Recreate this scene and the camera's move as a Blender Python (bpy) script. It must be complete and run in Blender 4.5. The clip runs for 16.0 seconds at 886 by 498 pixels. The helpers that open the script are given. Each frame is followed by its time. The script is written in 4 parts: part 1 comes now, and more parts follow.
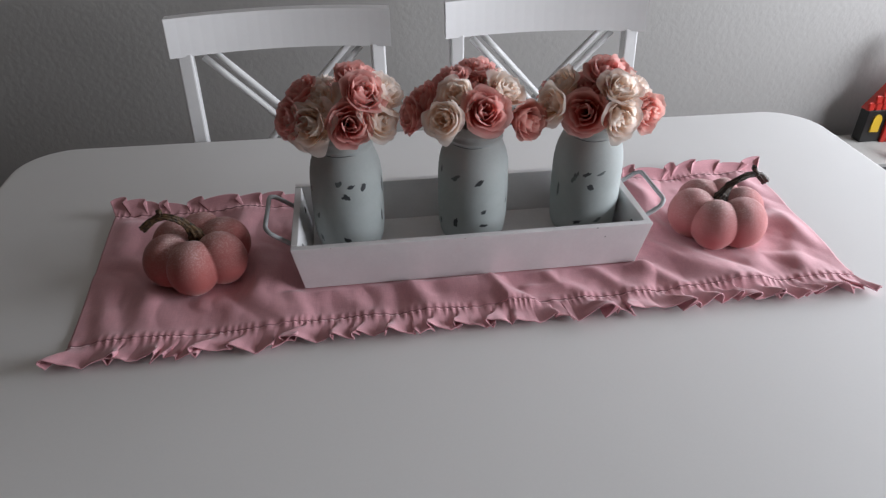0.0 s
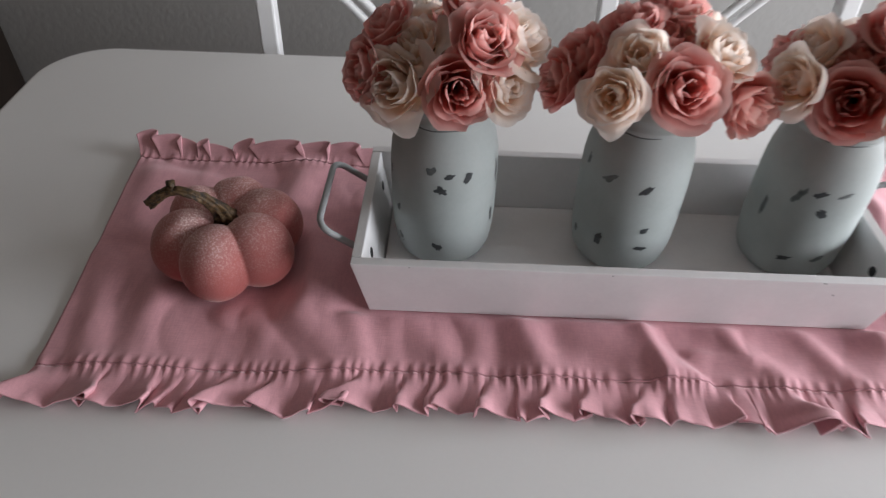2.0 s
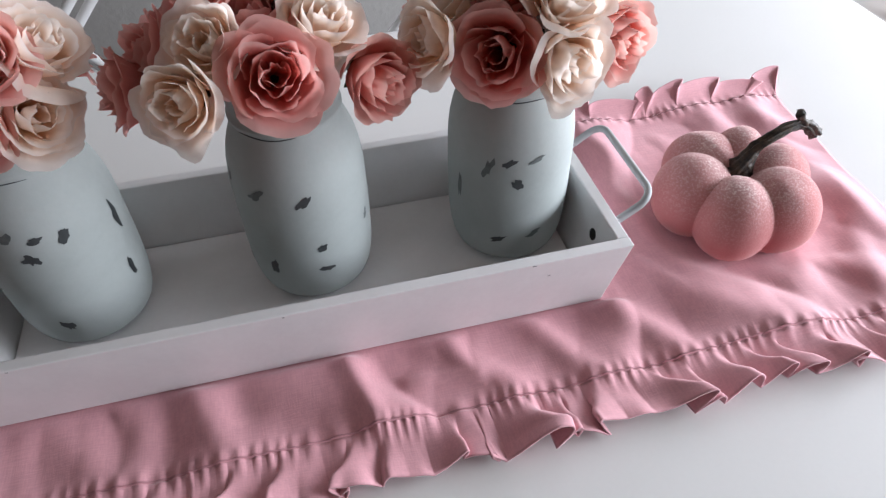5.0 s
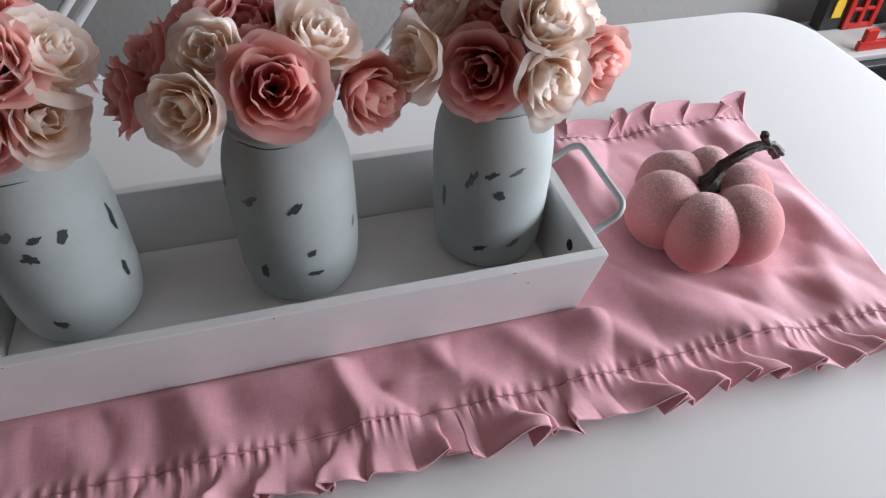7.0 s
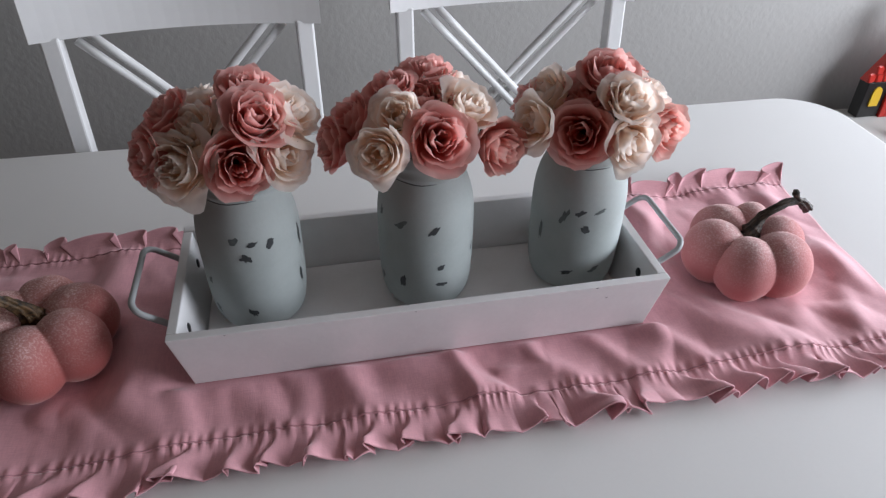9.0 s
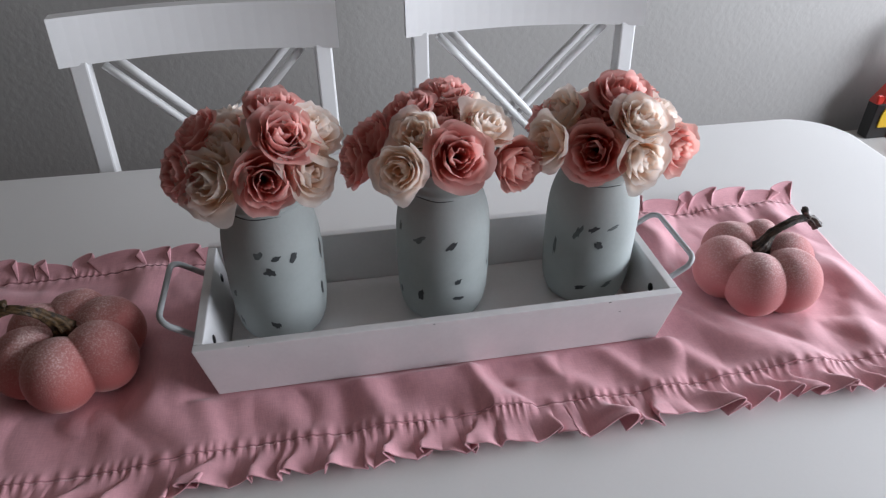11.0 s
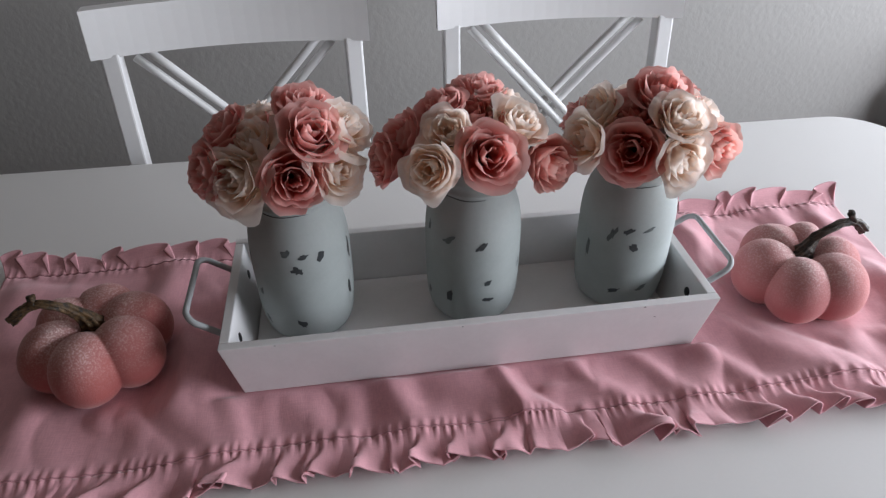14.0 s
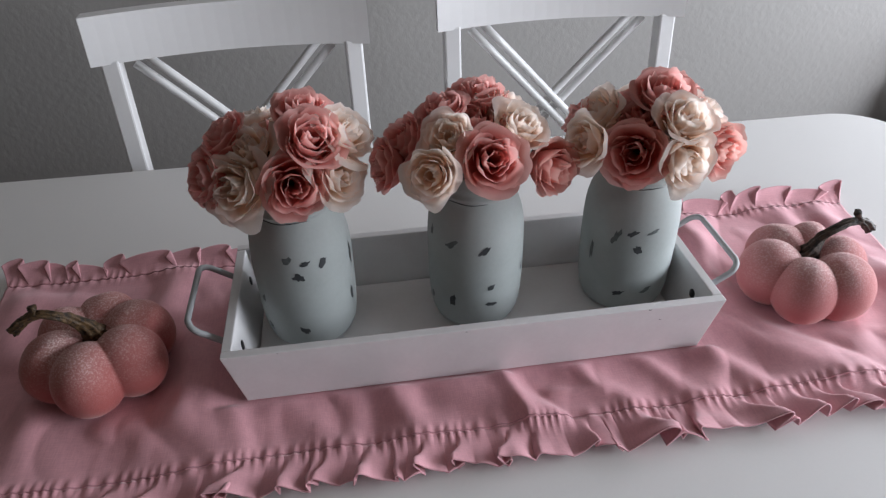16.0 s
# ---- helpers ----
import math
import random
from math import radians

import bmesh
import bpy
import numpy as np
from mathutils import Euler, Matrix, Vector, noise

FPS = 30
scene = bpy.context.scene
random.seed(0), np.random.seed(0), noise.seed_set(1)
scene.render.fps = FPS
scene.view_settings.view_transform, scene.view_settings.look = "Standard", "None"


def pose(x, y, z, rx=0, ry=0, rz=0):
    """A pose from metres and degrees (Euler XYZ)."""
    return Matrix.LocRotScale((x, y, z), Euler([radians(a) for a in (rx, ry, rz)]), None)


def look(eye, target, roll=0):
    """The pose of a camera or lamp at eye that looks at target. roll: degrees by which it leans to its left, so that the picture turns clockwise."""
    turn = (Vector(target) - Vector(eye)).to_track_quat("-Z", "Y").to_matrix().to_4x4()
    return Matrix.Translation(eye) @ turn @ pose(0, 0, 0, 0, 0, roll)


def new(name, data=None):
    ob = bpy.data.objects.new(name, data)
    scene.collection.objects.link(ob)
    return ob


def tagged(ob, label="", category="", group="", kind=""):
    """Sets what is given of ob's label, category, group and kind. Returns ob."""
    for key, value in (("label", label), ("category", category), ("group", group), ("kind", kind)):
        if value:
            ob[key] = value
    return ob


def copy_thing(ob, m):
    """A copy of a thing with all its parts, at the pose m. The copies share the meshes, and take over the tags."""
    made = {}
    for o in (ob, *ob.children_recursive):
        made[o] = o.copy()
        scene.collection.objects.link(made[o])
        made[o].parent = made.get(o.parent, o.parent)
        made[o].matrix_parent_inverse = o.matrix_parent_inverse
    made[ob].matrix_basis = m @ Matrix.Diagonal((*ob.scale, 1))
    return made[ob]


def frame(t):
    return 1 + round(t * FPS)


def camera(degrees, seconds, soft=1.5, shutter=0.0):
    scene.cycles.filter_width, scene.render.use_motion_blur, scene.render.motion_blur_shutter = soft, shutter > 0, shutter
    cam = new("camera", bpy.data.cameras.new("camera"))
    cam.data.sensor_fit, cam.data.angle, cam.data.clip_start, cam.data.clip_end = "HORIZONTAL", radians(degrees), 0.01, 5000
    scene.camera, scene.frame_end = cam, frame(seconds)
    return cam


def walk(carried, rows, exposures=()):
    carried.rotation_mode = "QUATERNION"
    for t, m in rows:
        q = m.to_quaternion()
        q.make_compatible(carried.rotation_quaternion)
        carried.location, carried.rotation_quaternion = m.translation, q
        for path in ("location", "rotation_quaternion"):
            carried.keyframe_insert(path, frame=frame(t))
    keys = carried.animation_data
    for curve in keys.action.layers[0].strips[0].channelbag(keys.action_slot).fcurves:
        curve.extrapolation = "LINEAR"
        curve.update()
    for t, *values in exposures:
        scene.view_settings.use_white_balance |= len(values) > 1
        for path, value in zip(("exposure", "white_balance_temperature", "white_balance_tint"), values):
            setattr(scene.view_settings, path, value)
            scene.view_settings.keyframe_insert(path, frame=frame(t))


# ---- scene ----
cam = camera(65.6, 16.0, soft=1.3, shutter=0.4)
PATH = [
    (0, (-0.132, -0.676, 1.252), (0.094, 0.971, 0.139), -0.1),
    (0.5, (-0.131, -0.674, 1.25), (0.121, 0.969, 0.138), 0.1),
    (1, (-0.138, -0.628, 1.235), (0.113, 0.994, 0.093), 0.2),
    (1.5, (-0.134, -0.528, 1.193), (0.007, 1.086, 0.022), 1.2),
    (2, (-0.135, -0.386, 1.185), (-0.173, 1.079, -0.176), 1.2),
    (2.5, (-0.135, -0.331, 1.149), (-0.241, 1.074, -0.27), -0.6),
    (3, (-0.136, -0.306, 1.147), (-0.271, 1.016, -0.347), -1.9),
    (3.5, (-0.113, -0.307, 1.14), (-0.257, 1.045, -0.327), -3.7),
    (4, (-0.067, -0.303, 1.142), (-0.096, 1.075, -0.308), -4.7),
    (4.5, (-0.017, -0.3, 1.14), (0.12, 1.103, -0.279), -3.9),
    (5, (0.019, -0.291, 1.137), (0.347, 1.081, -0.28), -1.3),
    (7.5, (-0.001, -0.329, 1.154), (0.403, 1.086, -0.2), 1.3),
    (8, (-0.033, -0.367, 1.176), (0.325, 1.092, -0.145), 1.2),
    (8.5, (-0.062, -0.4, 1.19), (0.277, 1.116, -0.07), 1.4),
    (9, (-0.079, -0.433, 1.206), (0.242, 1.126, -0.005), 0.7),
    (11.5, (-0.09, -0.451, 1.213), (0.198, 1.154, 0.055), 0.2),
    (12, (-0.091, -0.452, 1.215), (0.177, 1.154, 0.054), 0.3),
    (12.5, (-0.091, -0.451, 1.214), (0.166, 1.158, 0.055), 0.3),
    (13, (-0.094, -0.447, 1.21), (0.148, 1.159, 0.043), 0.2),
    (13.5, (-0.092, -0.444, 1.21), (0.136, 1.153, 0.027), 0.0),
    (14, (-0.089, -0.434, 1.209), (0.132, 1.168, 0.031), -0.6),
    (14.5, (-0.087, -0.425, 1.204), (0.136, 1.177, 0.029), -0.8),
    (15, (-0.089, -0.425, 1.203), (0.13, 1.179, 0.029), -1.0),
    (15.5, (-0.091, -0.426, 1.206), (0.127, 1.175, 0.028), -1.2),
    (16, (-0.087, -0.428, 1.21), (0.123, 1.174, 0.032), -1.5),
]
EXPOSURES = [(0.0, -0.24, 6600, 10), (1.0, -0.19, 6600, 10), (2.0, 0.10, 6750, 10), (2.5, 0.36, 6800, 10), (3.5, 0.41, 6800, 10), (4.0, 0.38, 6600, 10), (5.0, 0.26, 6450, 10), (7.5, -0.08, 6450, 10),
             (8.5, -0.13, 6420, 10), (9.2, -0.13, 6420, 10), (12.5, -0.12, 6450, 10), (14.0, -0.13, 6500, 10), (16.0, -0.15, 6500, 10)]
walk(cam, [(t, look(eye, target, roll)) for t, eye, target, roll in PATH], EXPOSURES)

# ---- light: one daylight window in the right-hand wall, dim sky beyond it ----
WIN_X, WIN_Y0, WIN_Y1, WIN_Z0, WIN_Z1 = 1.87, -1.3, 0.96, 0.85, 1.60
world = bpy.data.worlds.new("world")
scene.world = world
world.use_nodes = True
wn = world.node_tree
sky = wn.nodes.new("ShaderNodeTexSky")
sky.sky_type, sky.sun_disc = "NISHITA", False
sky.sun_elevation, sky.sun_rotation = radians(35), radians(120)
wn.nodes["Background"].inputs["Strength"].default_value = 0.08
wn.links.new(sky.outputs[0], wn.nodes["Background"].inputs["Color"])

win_lamp = new("window_light", bpy.data.lights.new("window_light", "AREA"))
win_lamp.data.shape, win_lamp.data.size, win_lamp.data.size_y = "RECTANGLE", WIN_Y1 - WIN_Y0 - 0.1, WIN_Z1 - WIN_Z0 - 0.1
win_lamp.data.energy, win_lamp.data.color = 80, (0.87, 0.91, 1.0)
win_lamp.matrix_basis = look((WIN_X + 0.02, (WIN_Y0 + WIN_Y1) / 2, (WIN_Z0 + WIN_Z1) / 2), (0.0, (WIN_Y0 + WIN_Y1) / 2, 1.4))

# ---- materials ----
def ramp(nt, fac, stops):
    n = nt.nodes.new("ShaderNodeValToRGB")
    el = n.color_ramp.elements
    while len(el) < len(stops):
        el.new(0.5)
    for e, (p, c) in zip(el, stops):
        e.position, e.color = p, (*c, 1)
    nt.links.new(fac, n.inputs[0])
    return n.outputs[0]


def noise_tex(nt, scale, detail=4, rough=0.55, coords="Object"):
    tc = nt.nodes.new("ShaderNodeTexCoord")
    n = nt.nodes.new("ShaderNodeTexNoise")
    n.inputs["Scale"].default_value, n.inputs["Detail"].default_value, n.inputs["Roughness"].default_value = scale, detail, rough
    nt.links.new(tc.outputs[coords], n.inputs["Vector"])
    return n.outputs["Fac"]


def mixed(nt, fac, a, b, blend="MIX"):
    n = nt.nodes.new("ShaderNodeMix")
    n.data_type, n.blend_type = "RGBA", blend
    for sock, val in ((n.inputs["Factor"], fac), (n.inputs["A"], a), (n.inputs["B"], b)):
        if isinstance(val, (int, float)):
            sock.default_value = val
        elif isinstance(val, tuple):
            sock.default_value = (*val, 1)
        else:
            nt.links.new(val, sock)
    return n.outputs["Result"]


def bumped(nt, b, height, strength, distance):
    n = nt.nodes.new("ShaderNodeBump")
    n.inputs["Strength"].default_value, n.inputs["Distance"].default_value = strength, distance
    nt.links.new(height, n.inputs["Height"])
    nt.links.new(n.outputs[0], b.inputs["Normal"])
    return n


def material(name, color, rough=0.5, metal=0.0, vary=0.08, coarse=6.0, fine=180.0, bump=0.1, depth=0.0005, sheen=0.0, spec=0.5):
    """Paint-like surface: colour varied at a coarse and a fine scale, with fine relief."""
    m = bpy.data.materials.new(name)
    m.use_nodes = True
    nt = m.node_tree
    b = nt.nodes["Principled BSDF"]
    dark = tuple(c * (1 - vary) for c in color)
    light = tuple(min(1, c * (1 + vary)) for c in color)
    big = ramp(nt, noise_tex(nt, coarse), [(0.3, dark), (0.7, light)])
    small = noise_tex(nt, fine, 3)
    col = mixed(nt, 0.25, big, ramp(nt, small, [(0.3, dark), (0.7, light)]))
    nt.links.new(col, b.inputs["Base Color"])
    b.inputs["Roughness"].default_value, b.inputs["Metallic"].default_value = rough, metal
    b.inputs["Sheen Weight"].default_value, b.inputs["Specular IOR Level"].default_value = sheen, spec
    if bump:
        bumped(nt, b, small, bump, depth)
    return m


def petal_material(name, inner, outer, tip):
    """Dyed cloth petal: colour runs from the heart to the rim, each petal a little different."""
    m = bpy.data.materials.new(name)
    m.use_nodes = True
    nt = m.node_tree
    b = nt.nodes["Principled BSDF"]
    uv = nt.nodes.new("ShaderNodeUVMap")
    sep = nt.nodes.new("ShaderNodeSeparateXYZ")
    nt.links.new(uv.outputs[0], sep.inputs[0])
    col = ramp(nt, sep.outputs["Y"], [(0.25, inner), (0.8, outer), (1.0, tip)])
    info = nt.nodes.new("ShaderNodeObjectInfo")
    hsv = nt.nodes.new("ShaderNodeHueSaturation")
    val = nt.nodes.new("ShaderNodeMapRange")
    val.inputs["To Min"].default_value, val.inputs["To Max"].default_value = 0.93, 1.08
    nt.links.new(info.outputs["Random"], val.inputs["Value"])
    nt.links.new(val.outputs[0], hsv.inputs["Value"])
    blot = ramp(nt, noise_tex(nt, 90, 3), [(0.35, (0.93, 0.92, 0.92)), (0.65, (1, 1, 1))])
    nt.links.new(mixed(nt, 1.0, col, blot, "MULTIPLY"), hsv.inputs["Color"])
    nt.links.new(hsv.outputs[0], b.inputs["Base Color"])
    b.inputs["Roughness"].default_value = 0.75
    b.inputs["Sheen Weight"].default_value = 0.15
    b.inputs["Specular IOR Level"].default_value = 0.2
    thin = nt.nodes.new("ShaderNodeBsdfTranslucent")
    nt.links.new(hsv.outputs[0], thin.inputs["Color"])
    mix = nt.nodes.new("ShaderNodeMixShader")
    mix.inputs[0].default_value = 0.63
    out = nt.nodes["Material Output"]
    nt.links.new(b.outputs[0], mix.inputs[1])
    nt.links.new(thin.outputs[0], mix.inputs[2])
    nt.links.new(mix.outputs[0], out.inputs["Surface"])
    bumped(nt, b, noise_tex(nt, 260, 3), 0.25, 0.0006)
    return m


def cloth_material(name, color):
    """Woven cotton: thread relief, faint fading."""
    m = bpy.data.materials.new(name)
    m.use_nodes = True
    nt = m.node_tree
    b = nt.nodes["Principled BSDF"]
    lo = tuple(c * 0.9 for c in color)
    hi = tuple(min(1, c * 1.07) for c in color)
    base = ramp(nt, noise_tex(nt, 14, 5), [(0.3, lo), (0.7, hi)])
    coord = nt.nodes.new("ShaderNodeTexCoord")
    threads = []
    for stretch in ((1.0, 0.09, 1.0), (0.09, 1.0, 1.0)):
        mp = nt.nodes.new("ShaderNodeMapping")
        mp.inputs["Scale"].default_value = stretch
        tx = nt.nodes.new("ShaderNodeTexNoise")
        tx.inputs["Scale"].default_value, tx.inputs["Detail"].default_value = 950, 2
        nt.links.new(coord.outputs["Object"], mp.inputs[0])
        nt.links.new(mp.outputs[0], tx.inputs["Vector"])
        threads.append(tx.outputs["Fac"])
    weave = mixed(nt, 0.5, threads[0], threads[1])
    fleck = ramp(nt, weave, [(0.40, (0.91, 0.895, 0.90)), (0.60, (1.0, 1.0, 1.0))])
    nt.links.new(mixed(nt, 1.0, base, fleck, "MULTIPLY"), b.inputs["Base Color"])
    b.inputs["Roughness"].default_value = 0.68
    b.inputs["Sheen Weight"].default_value = 0.45
    b.inputs["Sheen Roughness"].default_value = 0.4
    b.inputs["Specular IOR Level"].default_value = 0.35
    bumped(nt, b, weave, 0.30, 0.0005)
    return m


def stem_material(name, dark, pale):
    """Dried stem: ochre ridges, near-black cracks."""
    m = bpy.data.materials.new(name)
    m.use_nodes = True
    nt = m.node_tree
    b = nt.nodes["Principled BSDF"]
    crack = noise_tex(nt, 210, 4, 0.65)
    col = ramp(nt, crack, [(0.40, dark), (0.50, tuple((p + d) / 2 for p, d in zip(pale, dark))), (0.66, pale)])
    nt.links.new(col, b.inputs["Base Color"])
    b.inputs["Roughness"].default_value = 0.5
    bumped(nt, b, crack, 0.9, 0.002)
    return m


def pumpkin_material(name, color, frost, amount_top=0.95):
    """Velvet with a whitish dusting of flock on the crown."""
    m = bpy.data.materials.new(name)
    m.use_nodes = True
    nt = m.node_tree
    b = nt.nodes["Principled BSDF"]
    uv = nt.nodes.new("ShaderNodeUVMap")
    sep = nt.nodes.new("ShaderNodeSeparateXYZ")
    nt.links.new(uv.outputs[0], sep.inputs[0])
    base = ramp(nt, noise_tex(nt, 22, 5), [(0.3, tuple(c * 0.85 for c in color)), (0.7, color)])
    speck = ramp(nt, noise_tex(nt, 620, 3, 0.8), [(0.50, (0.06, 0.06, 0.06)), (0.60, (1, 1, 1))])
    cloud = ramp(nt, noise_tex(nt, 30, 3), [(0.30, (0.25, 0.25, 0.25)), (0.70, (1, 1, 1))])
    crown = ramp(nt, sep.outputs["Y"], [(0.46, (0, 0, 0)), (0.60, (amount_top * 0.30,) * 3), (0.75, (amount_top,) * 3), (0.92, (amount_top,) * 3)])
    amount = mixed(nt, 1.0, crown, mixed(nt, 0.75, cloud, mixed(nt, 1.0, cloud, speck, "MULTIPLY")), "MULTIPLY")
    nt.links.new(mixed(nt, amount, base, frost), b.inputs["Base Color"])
    b.inputs["Roughness"].default_value = 0.9
    b.inputs["Sheen Weight"].default_value = 0.45
    b.inputs["Sheen Roughness"].default_value = 0.4
    b.inputs["Sheen Tint"].default_value = (1.0, 0.8, 0.78, 1)
    b.inputs["Specular IOR Level"].default_value = 0.1
    bumped(nt, b, noise_tex(nt, 650, 3), 0.4, 0.0006)
    return m


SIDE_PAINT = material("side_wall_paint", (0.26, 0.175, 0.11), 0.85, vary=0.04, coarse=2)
WALL_PAINT = material("wall_paint", (0.40, 0.39, 0.375), 0.85, vary=0.03, coarse=2, fine=70, bump=0.35, depth=0.003)
CEILING_PAINT = material("ceiling_paint", (0.46, 0.41, 0.35), 0.9, vary=0.02, coarse=2)
FLOOR_WOOD = material("floor_wood", (0.10, 0.06, 0.04), 0.45, vary=0.3, coarse=5, fine=40)
TRIM_WHITE = material("trim_white", (0.75, 0.75, 0.74), 0.4, vary=0.03)
TABLE_WHITE = material("table_white", (0.80, 0.795, 0.785), 0.45, vary=0.025, coarse=3, fine=300, bump=0.05, depth=0.0002, spec=0.35)
CHAIR_WHITE = material("chair_white", (0.80, 0.80, 0.80), 0.35, vary=0.03, coarse=8, fine=120, bump=0.06, depth=0.0004)
TRAY_WHITE = material("tray_white", (0.78, 0.775, 0.78), 0.6, vary=0.05, coarse=25, fine=220, bump=0.2, depth=0.0006)
HANDLE_GREY = material("handle_grey", (0.38, 0.40, 0.41), 0.55, vary=0.08, coarse=40, fine=300)
BOLT_DARK = material("bolt_dark", (0.03, 0.03, 0.032), 0.5, metal=0.5)
JAR_PAINT = material("jar_chalk_paint", (0.43, 0.468, 0.46), 0.9, vary=0.06, coarse=30, fine=260, bump=0.18, depth=0.0005, spec=0.08)
CHIP_DARK = material("chipped_glass", (0.045, 0.052, 0.056), 0.35, vary=0.35, coarse=120, fine=400)
CHIP_PALE = material("worn_paint", (0.135, 0.155, 0.155), 0.6, vary=0.3, coarse=150, fine=400)
RUNNER_PINK = cloth_material("runner_cotton", (0.75, 0.385, 0.43))
STITCH_PINK = material("stitch_thread", (0.50, 0.24, 0.27), 0.8)
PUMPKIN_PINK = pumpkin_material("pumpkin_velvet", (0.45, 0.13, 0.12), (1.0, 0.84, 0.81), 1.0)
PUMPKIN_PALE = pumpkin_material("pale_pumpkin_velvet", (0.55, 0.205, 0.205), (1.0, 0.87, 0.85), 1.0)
STEM_BROWN = stem_material("dry_stem", (0.016, 0.010, 0.006), (0.165, 0.098, 0.042))
STEM_DARK = stem_material("dark_dry_stem", (0.012, 0.008, 0.006), (0.085, 0.055, 0.036))
PETAL_PINK = petal_material("petal_dusty_pink", (0.69, 0.235, 0.21), (0.84, 0.41, 0.375), (0.91, 0.58, 0.54))
PETAL_ROSE = petal_material("petal_rose_pink", (0.72, 0.26, 0.23), (0.87, 0.45, 0.40), (0.91, 0.60, 0.54))
PETAL_CREAM = petal_material("petal_cream", (0.98, 0.77, 0.59), (0.97, 0.845, 0.745), (0.98, 0.92, 0.87))
LEAF_GREEN = material("sepal_green", (0.05, 0.065, 0.04), 0.7, vary=0.3, coarse=80)
CABINET_WOOD = material("cabinet_wood", (0.022, 0.014, 0.010), 0.5, vary=0.35, coarse=9, fine=60)
SHELF_BLACK = material("shelf_black", (0.02, 0.02, 0.022), 0.4)
SHELF_GREY = material("shelf_grey", (0.42, 0.41, 0.39), 0.6)
TOY_RED = material("toy_red", (0.50, 0.03, 0.02), 0.35)
TOY_YELLOW = material("toy_yellow", (0.75, 0.48, 0.04), 0.4)
TOY_BLACK = material("toy_black", (0.02, 0.02, 0.02), 0.35)
TOY_WHITE = material("toy_white", (0.7, 0.7, 0.72), 0.35)


# ---- mesh helpers ----
def part(name, bm, mat, parent=None, label="", smooth=True):
    me = bpy.data.meshes.new(name)
    bmesh.ops.recalc_face_normals(bm, faces=bm.faces)
    bm.to_mesh(me)
    bm.free()
    me.materials.append(mat)
    if smooth:
        me.polygons.foreach_set("use_smooth", [True] * len(me.polygons))
    ob = new(name, me)
    ob.parent = parent
    if label:
        tagged(ob, label)
    return ob


def thing(name, m, label, category, group="", kind=""):
    ob = new(name)
    ob.empty_display_size = 0.02
    ob.matrix_basis = m
    return tagged(ob, label, category, group, kind)


def box(bm, x0, x1, y0, y1, z0, z1, bevel=0.0, seg=2):
    r = bmesh.ops.create_cube(bm, size=1.0)
    vs = r["verts"]
    for v in vs:
        v.co = Vector((x0 + (v.co.x + 0.5) * (x1 - x0), y0 + (v.co.y + 0.5) * (y1 - y0), z0 + (v.co.z + 0.5) * (z1 - z0)))
    if bevel:
        es = list({e for v in vs for e in v.link_edges})
        bmesh.ops.bevel(bm, geom=es, offset=bevel, segments=seg, profile=0.5, affect="EDGES")


def box_bm(*a, **k):
    bm = bmesh.new()
    box(bm, *a, **k)
    return bm


def prism_bm(bottom, top, bevel=0.0):
    """A solid from two rings of four points."""
    bm = bmesh.new()
    a = [bm.verts.new(p) for p in bottom]
    b = [bm.verts.new(p) for p in top]
    bm.faces.new(a)
    bm.faces.new(b)
    for i in range(len(a)):
        j = (i + 1) % len(a)
        bm.faces.new((a[i], a[j], b[j], b[i]))
    if bevel:
        bmesh.ops.bevel(bm, geom=list(bm.edges), offset=bevel, segments=2, profile=0.5, affect="EDGES")
    return bm


def lathe_bm(profile, n=56):
    bm = bmesh.new()
    rings = []
    for r, z in profile:
        rings.append([bm.verts.new((r * math.cos(2 * math.pi * i / n), r * math.sin(2 * math.pi * i / n), z)) for i in range(n)])
    for a, b in zip(rings, rings[1:]):
        for i in range(n):
            bm.faces.new((a[i], a[(i + 1) % n], b[(i + 1) % n], b[i]))
    bm.faces.new(rings[0])
    bm.faces.new(rings[-1])
    return bm


def tube_bm(points, radii, n=10, lump=0.0, twist=0.0):
    """A tube along a line of points; radii one per point."""
    bm = bmesh.new()
    pts = [Vector(p) for p in points]
    rings = []
    side = None
    for i, p in enumerate(pts):
        d = (pts[min(i + 1, len(pts) - 1)] - pts[max(i - 1, 0)]).normalized()
        if side is None:
            side = d.orthogonal().normalized()
        side = (side - d * side.dot(d)).normalized()
        up = d.cross(side)
        r = radii[i] if not isinstance(radii, (int, float)) else radii
        ring = []
        for k in range(n):
            a = 2 * math.pi * k / n + twist * i
            rr = r * (1 + lump * (math.sin(3 * (2 * math.pi * k / n)) * 0.45 + (0.45 * math.cos(7 * (2 * math.pi * k / n)) if n > 20 else 0.0) + 0.7 * noise.noise(p * 160 + Vector((k, 0, 0)))))
            ring.append(bm.verts.new(p + (side * math.cos(a) + up * math.sin(a)) * rr))
        rings.append(ring)
    for a, b in zip(rings, rings[1:]):
        for k in range(n):
            bm.faces.new((a[k], a[(k + 1) % n], b[(k + 1) % n], b[k]))
    bm.faces.new(rings[0])
    bm.faces.new(rings[-1])
    return bm


